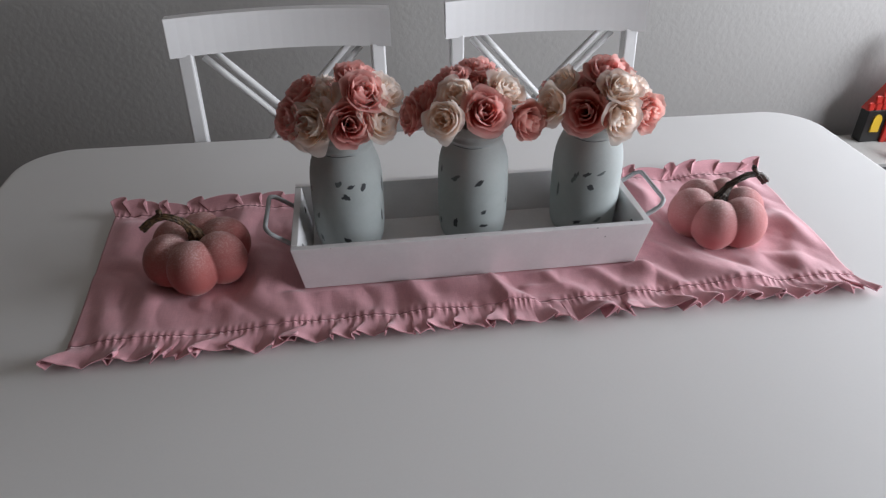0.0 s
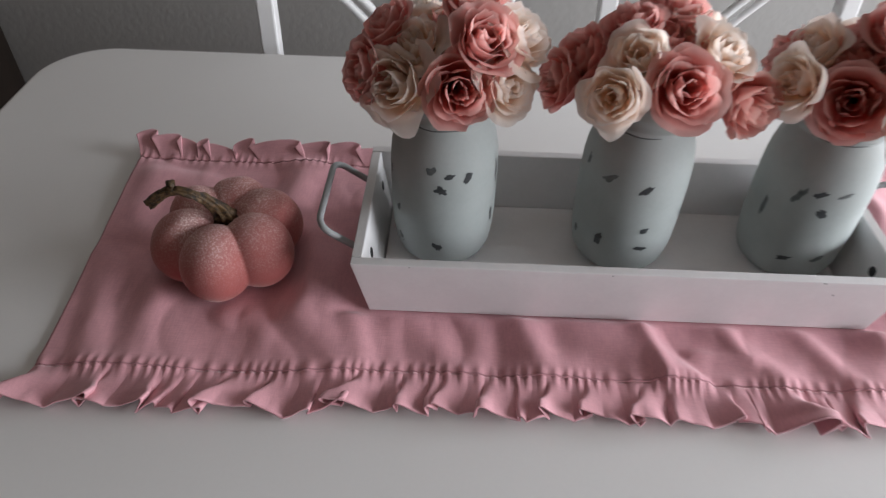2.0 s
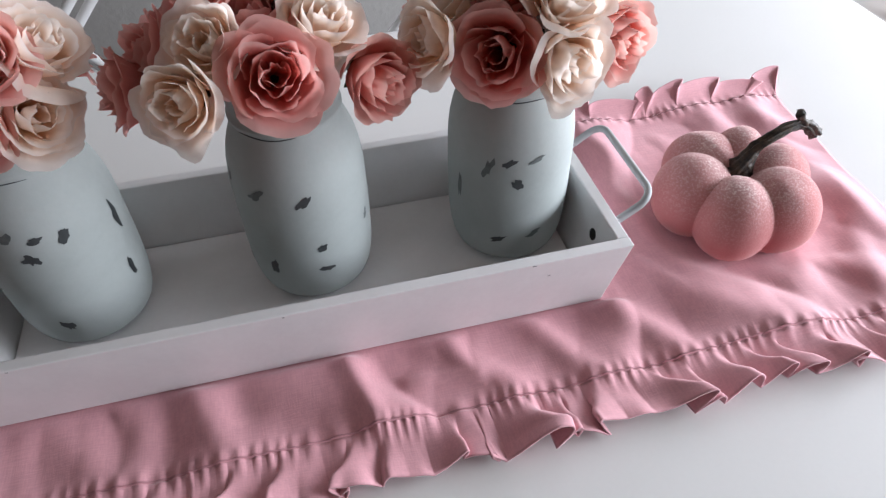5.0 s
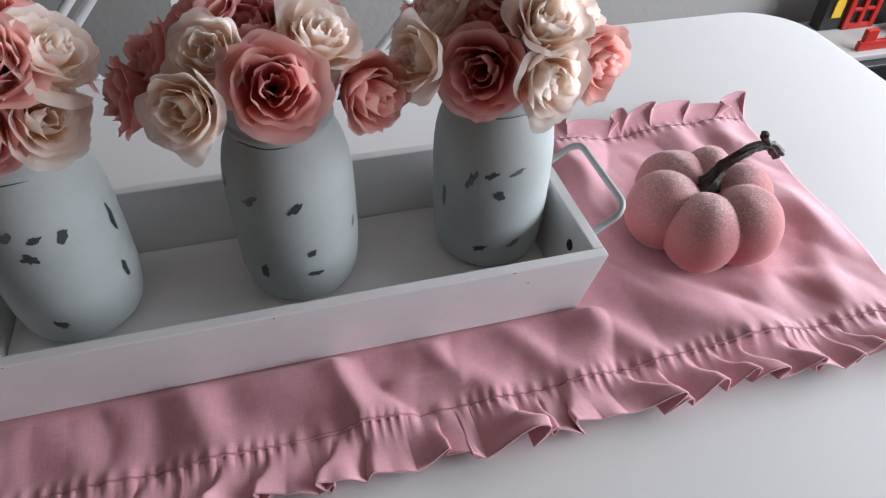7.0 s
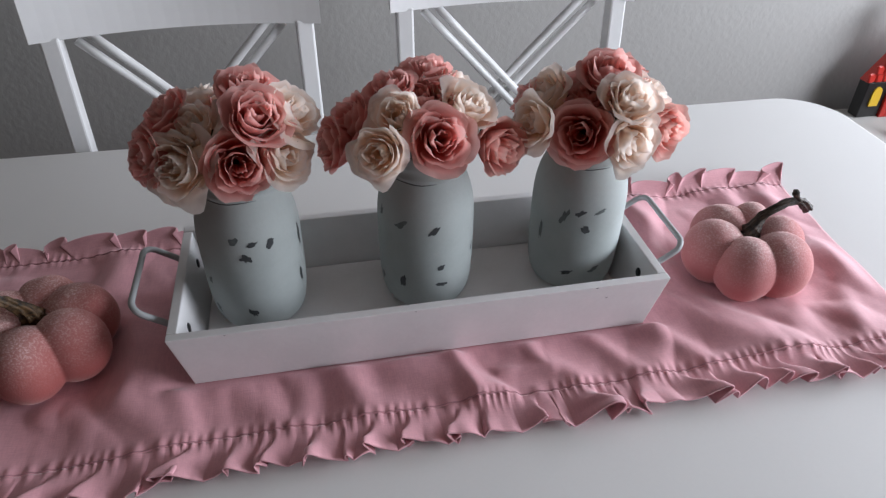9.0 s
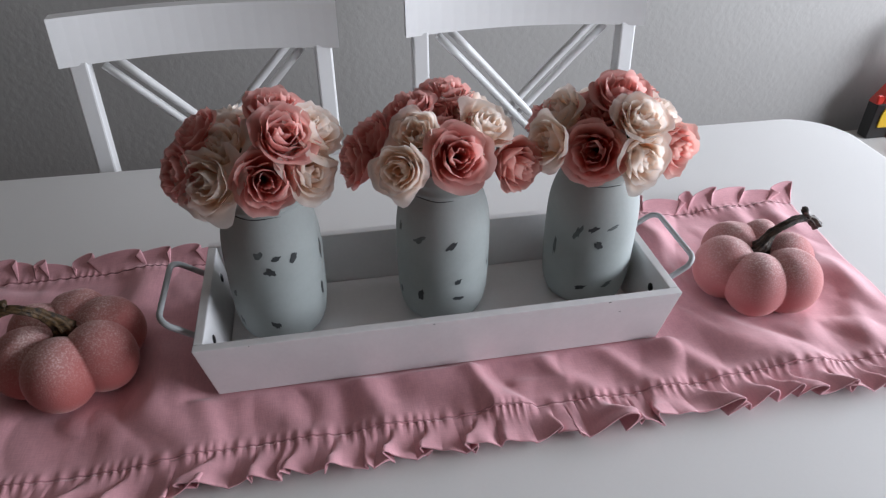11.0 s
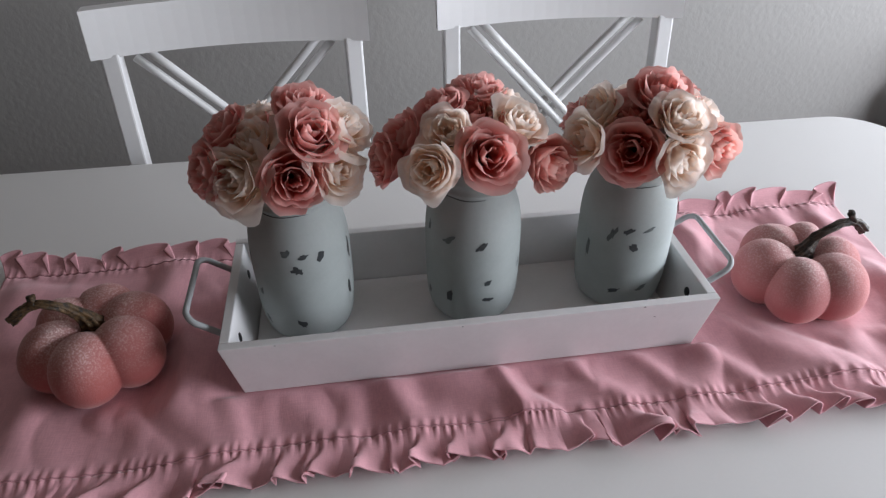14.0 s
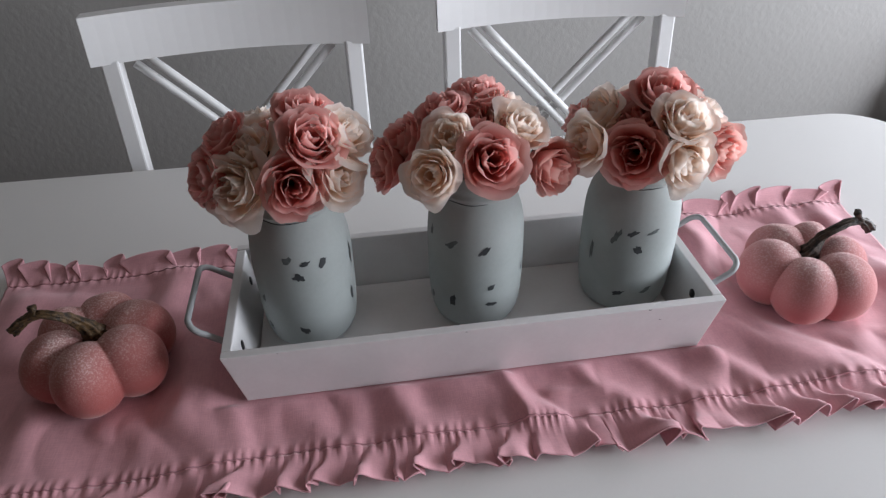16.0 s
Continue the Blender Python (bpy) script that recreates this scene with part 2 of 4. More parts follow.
def curve_points(ctrl, n):
    """Catmull-Rom through control points."""
    P = [Vector(c) for c in ctrl]
    P = [2 * P[0] - P[1]] + P + [2 * P[-1] - P[-2]]
    out = []
    segs = len(P) - 3
    for i in range(n + 1):
        f = i / n * segs
        k = min(int(f), segs - 1)
        t = f - k
        a, b, c, d = P[k:k + 4]
        out.append(0.5 * (2 * b + (c - a) * t + (2 * a - 5 * b + 4 * c - d) * t * t + (3 * b - a - 3 * c + d) * t ** 3))
    return out


def grid_mesh(name, nu, nv, fn, mat, parent, label="", thick=0.0):
    """A sheet from fn(i, j) -> (x, y, z), with UVs; thick gives it a second skin."""
    verts = [fn(i, j) for j in range(nv + 1) for i in range(nu + 1)]
    w = nu + 1
    faces = [(j * w + i, j * w + i + 1, (j + 1) * w + i + 1, (j + 1) * w + i) for j in range(nv) for i in range(nu)]
    me = bpy.data.meshes.new(name)
    me.from_pydata(verts, [], faces)
    me.polygons.foreach_set("use_smooth", [True] * len(faces))
    uv = me.uv_layers.new(name="UVMap")
    data = np.empty((len(me.loops), 2))
    idx = np.empty(len(me.loops), dtype=int)
    me.loops.foreach_get("vertex_index", idx)
    data[:, 0], data[:, 1] = (idx % w) / nu, (idx // w) / nv
    uv.data.foreach_set("uv", data.ravel())
    me.materials.append(mat)
    ob = new(name, me)
    ob.parent = parent
    if thick:
        mod = ob.modifiers.new("thickness", "SOLIDIFY")
        mod.thickness, mod.offset = thick, 0
    if label:
        tagged(ob, label)
    return ob


# ---- the room ----
TABLE_Z = 0.75
RX0, RX1, RY0, RY1, RZ = -6.0, WIN_X, -6.0, 1.06, 3.2


def structure(name, bm, mat, label, smooth=False):
    return tagged(part(name, bm, mat, None, smooth=smooth), label, name.split("_")[0], kind="structure")


structure("floor", box_bm(RX0 - 0.1, RX1 + 0.1, RY0 - 0.1, RY1 + 0.1, -0.1, 0), FLOOR_WOOD, "dark brown wooden floor under the dining table")
structure("ceiling", box_bm(RX0 - 0.1, RX1 + 0.1, RY0 - 0.1, RY1 + 0.1, RZ, RZ + 0.1), CEILING_PAINT, "plain off-white painted ceiling over the room")
structure("wall_north", box_bm(RX0 - 0.1, RX1 + 0.1, RY1, RY1 + 0.1, 0, RZ), WALL_PAINT, "light grey wall with fine orange-peel texture")
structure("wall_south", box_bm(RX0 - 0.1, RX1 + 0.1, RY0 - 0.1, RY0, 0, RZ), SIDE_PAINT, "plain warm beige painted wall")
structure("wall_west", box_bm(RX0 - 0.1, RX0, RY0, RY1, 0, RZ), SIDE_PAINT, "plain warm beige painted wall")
bm = bmesh.new()
box(bm, RX1, RX1 + 0.1, RY0, WIN_Y0, 0, RZ)
box(bm, RX1, RX1 + 0.1, WIN_Y1, RY1, 0, RZ)
box(bm, RX1, RX1 + 0.1, WIN_Y0, WIN_Y1, 0, WIN_Z0)
box(bm, RX1, RX1 + 0.1, WIN_Y0, WIN_Y1, WIN_Z1, RZ)
structure("wall_east", bm, WALL_PAINT, "light grey painted wall with a window opening")
window = tagged(new("window_1"), "white framed window letting in cool daylight", "window", kind="structure")
window.matrix_basis = pose(WIN_X + 0.07, 0, 0)
for name, a in (("window_sill", (-0.09, 0.03, WIN_Y0, WIN_Y1, WIN_Z0, WIN_Z0 + 0.03)), ("window_head", (-0.03, 0.03, WIN_Y0, WIN_Y1, WIN_Z1 - 0.04, WIN_Z1)),
                ("window_jamb", (-0.03, 0.03, WIN_Y0, WIN_Y0 + 0.04, WIN_Z0 + 0.03, WIN_Z1 - 0.04)), ("window_jamb", (-0.03, 0.03, WIN_Y1 - 0.04, WIN_Y1, WIN_Z0 + 0.03, WIN_Z1 - 0.04))):
    part(name, box_bm(*a, bevel=0.003), TRIM_WHITE, window, smooth=False)
structure("baseboard", box_bm(RX0, RX1, RY1 - 0.014, RY1 - 0.0005, 0, 0.09, bevel=0.003), TRIM_WHITE, "white baseboard along the grey wall")


# ---- dining table ----
def dining_table():
    t = thing("dining_table", pose(0.008, -0.040, 0, 0, 0, -0.5), "white dining table with rounded corners and smooth satin top", "table")
    L, W, r, th = 0.688, 0.490, 0.085, 0.028
    bm = bmesh.new()
    ring = []
    for cx, cy, a0 in ((L - r, W - r, 0), (-L + r, W - r, 90), (-L + r, -W + r, 180), (L - r, -W + r, 270)):
        for k in range(13):
            a = radians(a0 + 90 * k / 12)
            ring.append((cx + r * math.cos(a), cy + r * math.sin(a)))
    f = bm.faces.new([bm.verts.new((x, y, TABLE_Z - th)) for x, y in ring])
    ext = bmesh.ops.extrude_face_region(bm, geom=[f])
    bmesh.ops.translate(bm, vec=(0, 0, th), verts=[v for v in ext["geom"] if isinstance(v, bmesh.types.BMVert)])
    rim = [e for e in bm.edges if abs(e.verts[0].co.z - e.verts[1].co.z) < 1e-6]
    bmesh.ops.bevel(bm, geom=rim, offset=0.006, segments=3, profile=0.5, affect="EDGES")
    top = part("tabletop", bm, TABLE_WHITE, t, smooth=False)
    for s in (-1, 1):
        part("apron", box_bm(-L + 0.12, L - 0.12, s * (W - 0.09) - 0.01, s * (W - 0.09) + 0.01, TABLE_Z - th - 0.08, TABLE_Z - th, bevel=0.002), TABLE_WHITE, t, smooth=False)
        part("apron", box_bm(s * (L - 0.09) - 0.01, s * (L - 0.09) + 0.01, -W + 0.12, W - 0.12, TABLE_Z - th - 0.08, TABLE_Z - th, bevel=0.002), TABLE_WHITE, t, smooth=False)
        for q in (-1, 1):
            cx, cy = s * (L - 0.09), q * (W - 0.09)
            part("leg", prism_bm([(cx + a * 0.02, cy + b * 0.02, 0) for a, b in ((-1, -1), (1, -1), (1, 1), (-1, 1))],
                                 [(cx + a * 0.03, cy + b * 0.03, TABLE_Z - th) for a, b in ((-1, -1), (1, -1), (1, 1), (-1, 1))], bevel=0.003), TABLE_WHITE, t, smooth=False)
    return t


dining_table()


# ---- dining chairs ----
def dining_chair(m):
    """Origin on the floor under the middle of the back; the seat reaches towards -y, under the table."""
    c = thing("dining_chair", m, "white painted wooden dining chair with crossed double-bar back", "chair", "chairs at the table")

    def lean(z):
        return 0.0 + 0.10 * (z - 0.45) if z > 0.45 else 0.06 * (0.45 - z)

    def rail(name, z0, z1, half, bow, thick):
        bm = bmesh.new()
        n = 20
        rings = []
        for i in range(n + 1):
            u = -1 + 2 * i / n
            x = half * u
            y = lean((z0 + z1) / 2) - 0.052 + bow * (1 - u * u)
            tilt = 0.10 * (z1 - z0)
            rings.append([bm.verts.new(p) for p in ((x, y - thick, z0), (x, y, z0), (x, y + tilt, z1), (x, y + tilt - thick, z1))])
        for a, b in zip(rings, rings[1:]):
            for k in range(4):
                bm.faces.new((a[k], a[(k + 1) % 4], b[(k + 1) % 4], b[k]))
        bm.faces.new(rings[0])
        bm.faces.new(rings[-1])
        es = [e for e in bm.edges if len(e.link_faces) == 2 and e.calc_face_angle(0) > 0.6]
        bmesh.ops.bevel(bm, geom=es, offset=0.003, segments=2, profile=0.5, affect="EDGES")
        part(name, bm, CHAIR_WHITE, c, smooth=False)

    rail("top_rail", 0.872, 0.936, 0.1885, 0.028, 0.022)
    rail("lower_rail", 0.565, 0.605, 0.168, 0.024, 0.02)
    for s in (-1, 1):
        x1, x0 = s * 0.166, s * 0.166
        a = [(x0 - 0.0125, lean(0) - 0.056, 0), (x0 + 0.0125, lean(0) - 0.056, 0), (x0 + 0.0125, lean(0) - 0.026, 0), (x0 - 0.0125, lean(0) - 0.026, 0)]
        k = [(x0 - 0.0125, lean(0.45) - 0.062, 0.45), (x0 + 0.0125, lean(0.45) - 0.062, 0.45), (x0 + 0.0125, lean(0.45) - 0.03, 0.45), (x0 - 0.0125, lean(0.45) - 0.03, 0.45)]
        z = 0.876
        b = [(x1 - 0.0125, lean(z) - 0.064, z), (x1 + 0.0125, lean(z) - 0.064, z), (x1 + 0.0125, lean(z) - 0.036, z), (x1 - 0.0125, lean(z) - 0.036, z)]
        bm = bmesh.new()
        R = [[bm.verts.new(p) for p in ring] for ring in (a, k, b)]
        bm.faces.new(R[0])
        bm.faces.new(R[2])
        for p, q in zip(R, R[1:]):
            for i in range(4):
                bm.faces.new((p[i], p[(i + 1) % 4], q[(i + 1) % 4], q[i]))
        bmesh.ops.bevel(bm, geom=list(bm.edges), offset=0.003, segments=2, profile=0.5, affect="EDGES")
        part("rear_post", bm, CHAIR_WHITE, c, smooth=False)
        part("front_leg", prism_bm([(s * 0.17 + p * 0.014, -0.42 + q * 0.014, 0) for p, q in ((-1, -1), (1, -1), (1, 1), (-1, 1))],
                                   [(s * 0.17 + p * 0.019, -0.42 + q * 0.019, 0.43) for p, q in ((-1, -1), (1, -1), (1, 1), (-1, 1))], bevel=0.003), CHAIR_WHITE, c, smooth=False)
        part("side_stretcher", tube_bm([(s * 0.168, -0.415, 0.2), (s * 0.166, -0.03, 0.2)], 0.011), CHAIR_WHITE, c)
        # two thin bars side by side for each stroke of the cross
        for d in (-0.0085, 0.0085):
            off = 0.012 if s > 0 else 0.0
            pts = []
            for i in range(9):
                f = i / 8
                z = 0.872 - f * 0.28
                pts.append((s * (0.1295 - 0.262 * f) + d * 0.8, lean(z) - 0.0475 + off + 0.012 * math.sin(math.pi * f), z - d * s * 0.75))
            part("cross_bar", tube_bm(pts, 0.0062, n=12), CHAIR_WHITE, c)
    bm = bmesh.new()
    box(bm, -0.20, 0.20, -0.44, -0.03, 0.43, 0.455, bevel=0.008)
    part("seat", bm, CHAIR_WHITE, c, smooth=False)
    part("front_stretcher", tube_bm([(-0.168, -0.415, 0.16), (0.168, -0.415, 0.16)], 0.011), CHAIR_WHITE, c)
    return c


chair = dining_chair(pose(-0.2465, 0.560, 0, 0, 0, 2.7))
copy_thing(chair, pose(0.2335, 0.592, 0, 0, 0, -1.0))


# ---- table runner ----
SEAM_F, SEAM_B = -0.064, 0.203
CLOTH_Z = TABLE_Z + 0.0012
rnd = random.Random(5)


def runner_x(u, y):
    """u from 0 to 1 along the runner; its ends widen a little to the back."""
    f = (y - SEAM_F) / (SEAM_B - SEAM_F)
    left, right = -0.457 - 0.017 * f, 0.464 + 0.018 * f
    return left + (right - left) * u


def smooth01(a, b, v):
    t = max(0.0, min(1.0, (v - a) / (b - a)))
    return t * t * (3 - 2 * t)


FOLDS = [(0.018, -0.004, 0.030, -0.060, 0.0050, 0.008), (-0.085, -0.004, -0.060, -0.060, 0.0035, 0.014), (-0.17, -0.01, -0.13, -0.062, 0.003, 0.016),
         (0.075, -0.006, 0.12, -0.055, 0.004, 0.012), (0.145, -0.004, 0.175, -0.058, 0.0045, 0.011), (0.205, -0.004, 0.245, -0.06, 0.006, 0.013),
         (0.235, 0.03, 0.31, -0.055, 0.005, 0.016), (0.40, 0.10, 0.34, -0.06, 0.004, 0.018), (0.43, 0.02, 0.40, -0.06, 0.004, 0.014),
         (-0.30, -0.015, -0.25, -0.062, 0.003, 0.018), (-0.40, 0.02, -0.35, -0.06, 0.003, 0.02), (-0.22, 0.0, -0.205, -0.05, 0.0025, 0.010),
         (0.26, 0.20, 0.29, 0.10, 0.004, 0.014), (0.44, 0.20, 0.45, 0.0, 0.0035, 0.016), (0.055, -0.035, 0.10, -0.040, 0.003, 0.006)]


def cloth_height(x, y):
    h = 0.0
    for x0, y0, x1, y1, hh, w in FOLDS:
        dx, dy = x1 - x0, y1 - y0
        L2 = dx * dx + dy * dy
        t = ((x - x0) * dx + (y - y0) * dy) / L2
        tc = max(0.0, min(1.0, t))
        d = math.hypot(x - x0 - tc * dx, y - y0 - tc * dy)
        h += 1.05 * hh * math.exp(-(d / w) ** 2) * (0.55 + 0.45 * math.sin(math.pi * (0.2 + 0.6 * tc)))
    warp = noise.noise(Vector((x * 9, y * 12, 7.7)))
    n = noise.noise(Vector((x * 19 + y * 7 + 1.3 * warp, y * 7 + 0.5 * warp, 2.1)))
    h += 0.0135 * max(0, n + 0.08) + 0.0022 * max(0, noise.noise(Vector((x * 40, y * 30, 5.0))))
    tray = max(smooth01(0.0, 0.03, abs(x) - 0.212), smooth01(0.0, 0.012, -y + 0.001), smooth01(0.0, 0.02, y - 0.158))
    for px, py in ((-0.3335, 0.054), (0.337, 0.055)):
        tray = min(tray, smooth01(0.045, 0.075, math.hypot(x - px, y - py)))
    h *= tray
    edge = smooth01(0, 0.03, min(x - runner_x(0, y), runner_x(1, y) - x))
    return h * (0.35 + 0.65 * edge)


def pucker(x, y):
    near = min(abs(y - SEAM_F), abs(SEAM_B - y))
    g = math.sin(2 * math.pi * (x / 0.0098 + 1.4 * noise.noise(Vector((x * 25, 0, 9)))))
    return 0.0011 * max(-0.35, g) * math.exp(-((near - 0.002) / 0.005) ** 2) + 0.0011 * math.exp(-((near - 0.007) / 0.006) ** 2)


def front_wander(x):
    """The front seam is not quite straight and sags forward at one end."""
    return 0.003 * noise.noise(Vector((x * 9, 3, 1))) - 0.0065 * smooth01(0.12, 0.40, -x)


def table_runner():
    t = thing("table_runner", pose(0, 0, 0), "dusty pink cotton table runner with gathered ruffle along both long edges", "table runner")
    NU, NV = 460, 96

    def body(i, j):
        y = SEAM_F + (SEAM_B - SEAM_F) * j / NV
        x = runner_x(i / NU, y)
        wob = front_wander(x)
        y2 = y + wob * (1 - smooth01(0, 0.05, y - SEAM_F))
        return (x, y2, CLOTH_Z + 0.0006 + cloth_height(x, y) + pucker(x, y))

    grid_mesh("cloth", NU, NV, body, RUNNER_PINK, t, thick=0.0009)

    def ruffle(sign, width, rise, seed, pleat_lo, pleat_hi, cap):
        """A gathered strip: flat-faced pleats that grow from the seam to the free edge and fold over one another."""
        r = random.Random(seed)
        seam = SEAM_F if sign < 0 else SEAM_B
        total, per, m = 0.93, 44, 18
        knots = [0.0]
        while knots[-1] < total:
            knots.append(knots[-1] + r.choice((1.0, 1.0, 0.6, 1.35)) * r.uniform(pleat_lo, pleat_hi))
        knots = np.array(knots) * total / knots[-1]
        K = len(knots) - 1
        n = K * per
        deep = [r.uniform(0.66, 1.16) for _ in range(K)]
        leans = [r.choice((-1, 1)) * r.uniform(0.1, 0.5) * (1.0 if sign < 0 else 1.3) for _ in range(K)]
        shift = [r.uniform(-0.006, 0.006) for _ in range(K + 1)]
        reach = [r.uniform(0.86, 1.10) for _ in range(K + 1)]
        if sign > 0:
            shift[0], shift[-1], deep[-1], deep[0], leans[0], leans[-1] = 0.004, -0.006, 0.9, 0.9, 0.0, 0.0
        if sign < 0:
            shift[0], shift[-1], leans[0], leans[-1] = 0.004, -0.004, 0.2, -0.2
        broad = [r.uniform(0.62, 0.78) for _ in range(K)]
        flip = [r.random() < 0.4 for _ in range(K)]
        caps = [cap * r.uniform(0.7, 1.15) for _ in range(K)]
        if sign < 0:
            turned = min(range(K), key=lambda q: abs(knots[q] - 0.565))
            deep[turned], leans[turned], caps[turned] = 1.15, -0.6, cap * 1.15
        X, Z = np.zeros((m + 1, n + 1)), np.zeros((m + 1, n + 1))
        f = np.arange(per + 1) / per
        for k in range(K):
            L = knots[k + 1] - knots[k]
            for j in range(m + 1):
                w = j / m
                # flat tabs whose edges lap over the next
                hold = 0.86
                g, back = np.minimum(f / hold, 1.0), np.maximum(0.0, (f - hold) / (1 - hold))
                if sign > 0:
                    lap = 0.02 + 0.13 * w
                    tip = 0.0075 * (0.3 + 0.7 * w) * (1 if deep[k] > 0.86 else -0.8)
                    cz = tip * (g ** 1.6) * (1 - back) + 0.0022 * w * np.sin(np.pi * g) * (1 - back)
                    cx = L * ((1 + lap) * g - lap * back)
                else:
                    # knife pleats: a broad face, then a short one tucked back under it
                    grow = min(1.0, 0.30 + 0.95 * w)
                    psi = grow * (0.60 * deep[k] - (0.60 + 2.15 * deep[k]) * 0.5 * (1 + np.tanh((f - broad[k]) * 16)))
                    dx, dz = np.cos(psi), np.sin(psi)
                    cx, cz = np.concatenate(([0], np.cumsum(dx[:-1]))), np.concatenate(([0], np.cumsum(dz[:-1])))
                    cz = (cz - f * cz[-1]) * L / max(cx[-1], 0.25 * per) * 0.85
                    cx = cx / cx[-1] * L
                    cz = cz * min(1.0, caps[k] / max(1e-6, cz.max()))
                    if flip[k]:
                        cx, cz = L - cx[::-1], cz[::-1]
                edge = w * ((1 - f) * shift[k] + f * shift[k + 1])
                X[j, k * per:(k + 1) * per + 1] = knots[k] + cx + leans[k] * cz * w + edge
                Z[j, k * per:(k + 1) * per + 1] = cz

        def fn(i, j):
            w = j / m
            s0 = i / per
            k = min(int(s0), K - 1)
            g = s0 - k
            s = X[j, i] / total
            z = Z[j, i] * w ** 0.7
            wide = width * ((0.93 if sign < 0 else 1.06) - (0.03 if sign < 0 else 0.16) * s) * ((reach[k] * (1 - g) + reach[k + 1] * g) if sign < 0 else reach[k] + 0.16 * (deep[k] - 0.95) * min(1.0, g / 0.86) - 0.10 * max(0.0, g - 0.86) / 0.14 - 0.16 * abs(2 * min(1.0, g / 0.86) - 1) ** 5)
            if sign > 0:
                wide *= 0.74 + 0.26 * smooth01(0.17, 0.27, abs(runner_x(s, seam)))
            x = runner_x(s, seam) + (s - 0.5) * 0.028 * w
            wob = front_wander(x) if sign < 0 else 0.0
            if sign > 0:
                lift = rise * w * (0.8 + 0.5 * noise.noise(Vector((s * 14, seed, 4)))) * (0.12 + 0.88 * smooth01(0.17, 0.27, abs(x))) * (0.5 + 0.5 * s)
            else:
                lift = rise * w * w * max(0.0, 0.45 + 1.5 * noise.noise(Vector((s * 42, seed, 4))))
            if sign > 0:
                lift += 0.007 * w * smooth01(0.06, 0.0, s) if s > 0 else 0.007 * w
            y = seam + sign * wide * w * (1 - (0.24 * w if sign > 0 else 0.0)) + wob + (z * 1.0 if sign > 0 else z * 0.25)
            low = CLOTH_Z + 0.0008
            joined = (cloth_height(x, seam) + pucker(x, seam)) * (1 - w) ** 5
            base = low - 0.0002 + joined + lift
            return (x, y, max(low + 0.0002 * (i % 3), base + z * (1.0 if sign < 0 else 0.15 + 0.2 * smooth01(0.17, 0.27, abs(x))) + 0.0015 * w))

        grid_mesh("ruffle", n, m, fn, RUNNER_PINK, t, thick=0.0011)

    ruffle(-1, 0.041, 0.0045, 11, 0.014, 0.027, 0.0150)
    ruffle(1, 0.032, 0.016, 23, 0.022, 0.038, 0.011)

    def seam_line(y0, name):
        pts = []
        for i in range(400):
            x = runner_x(0.004 + 0.992 * i / 399, y0)
            wob = front_wander(x) if y0 < 0 else 0
            pts.append((x, y0 + wob, CLOTH_Z + 0.0012 + cloth_height(x, y0) + pucker(x, y0)))
        part(name, tube_bm(pts, 0.0006, n=5), STITCH_PINK, t, "darker pink stitched seam line")

    seam_line(SEAM_F + 0.0012, "seam")
    seam_line(SEAM_B - 0.0012, "seam")
    return t


table_runner()


# ---- tray ----
TRAY_Z = CLOTH_Z + 0.0022
TRAY_TOP = 0.8155


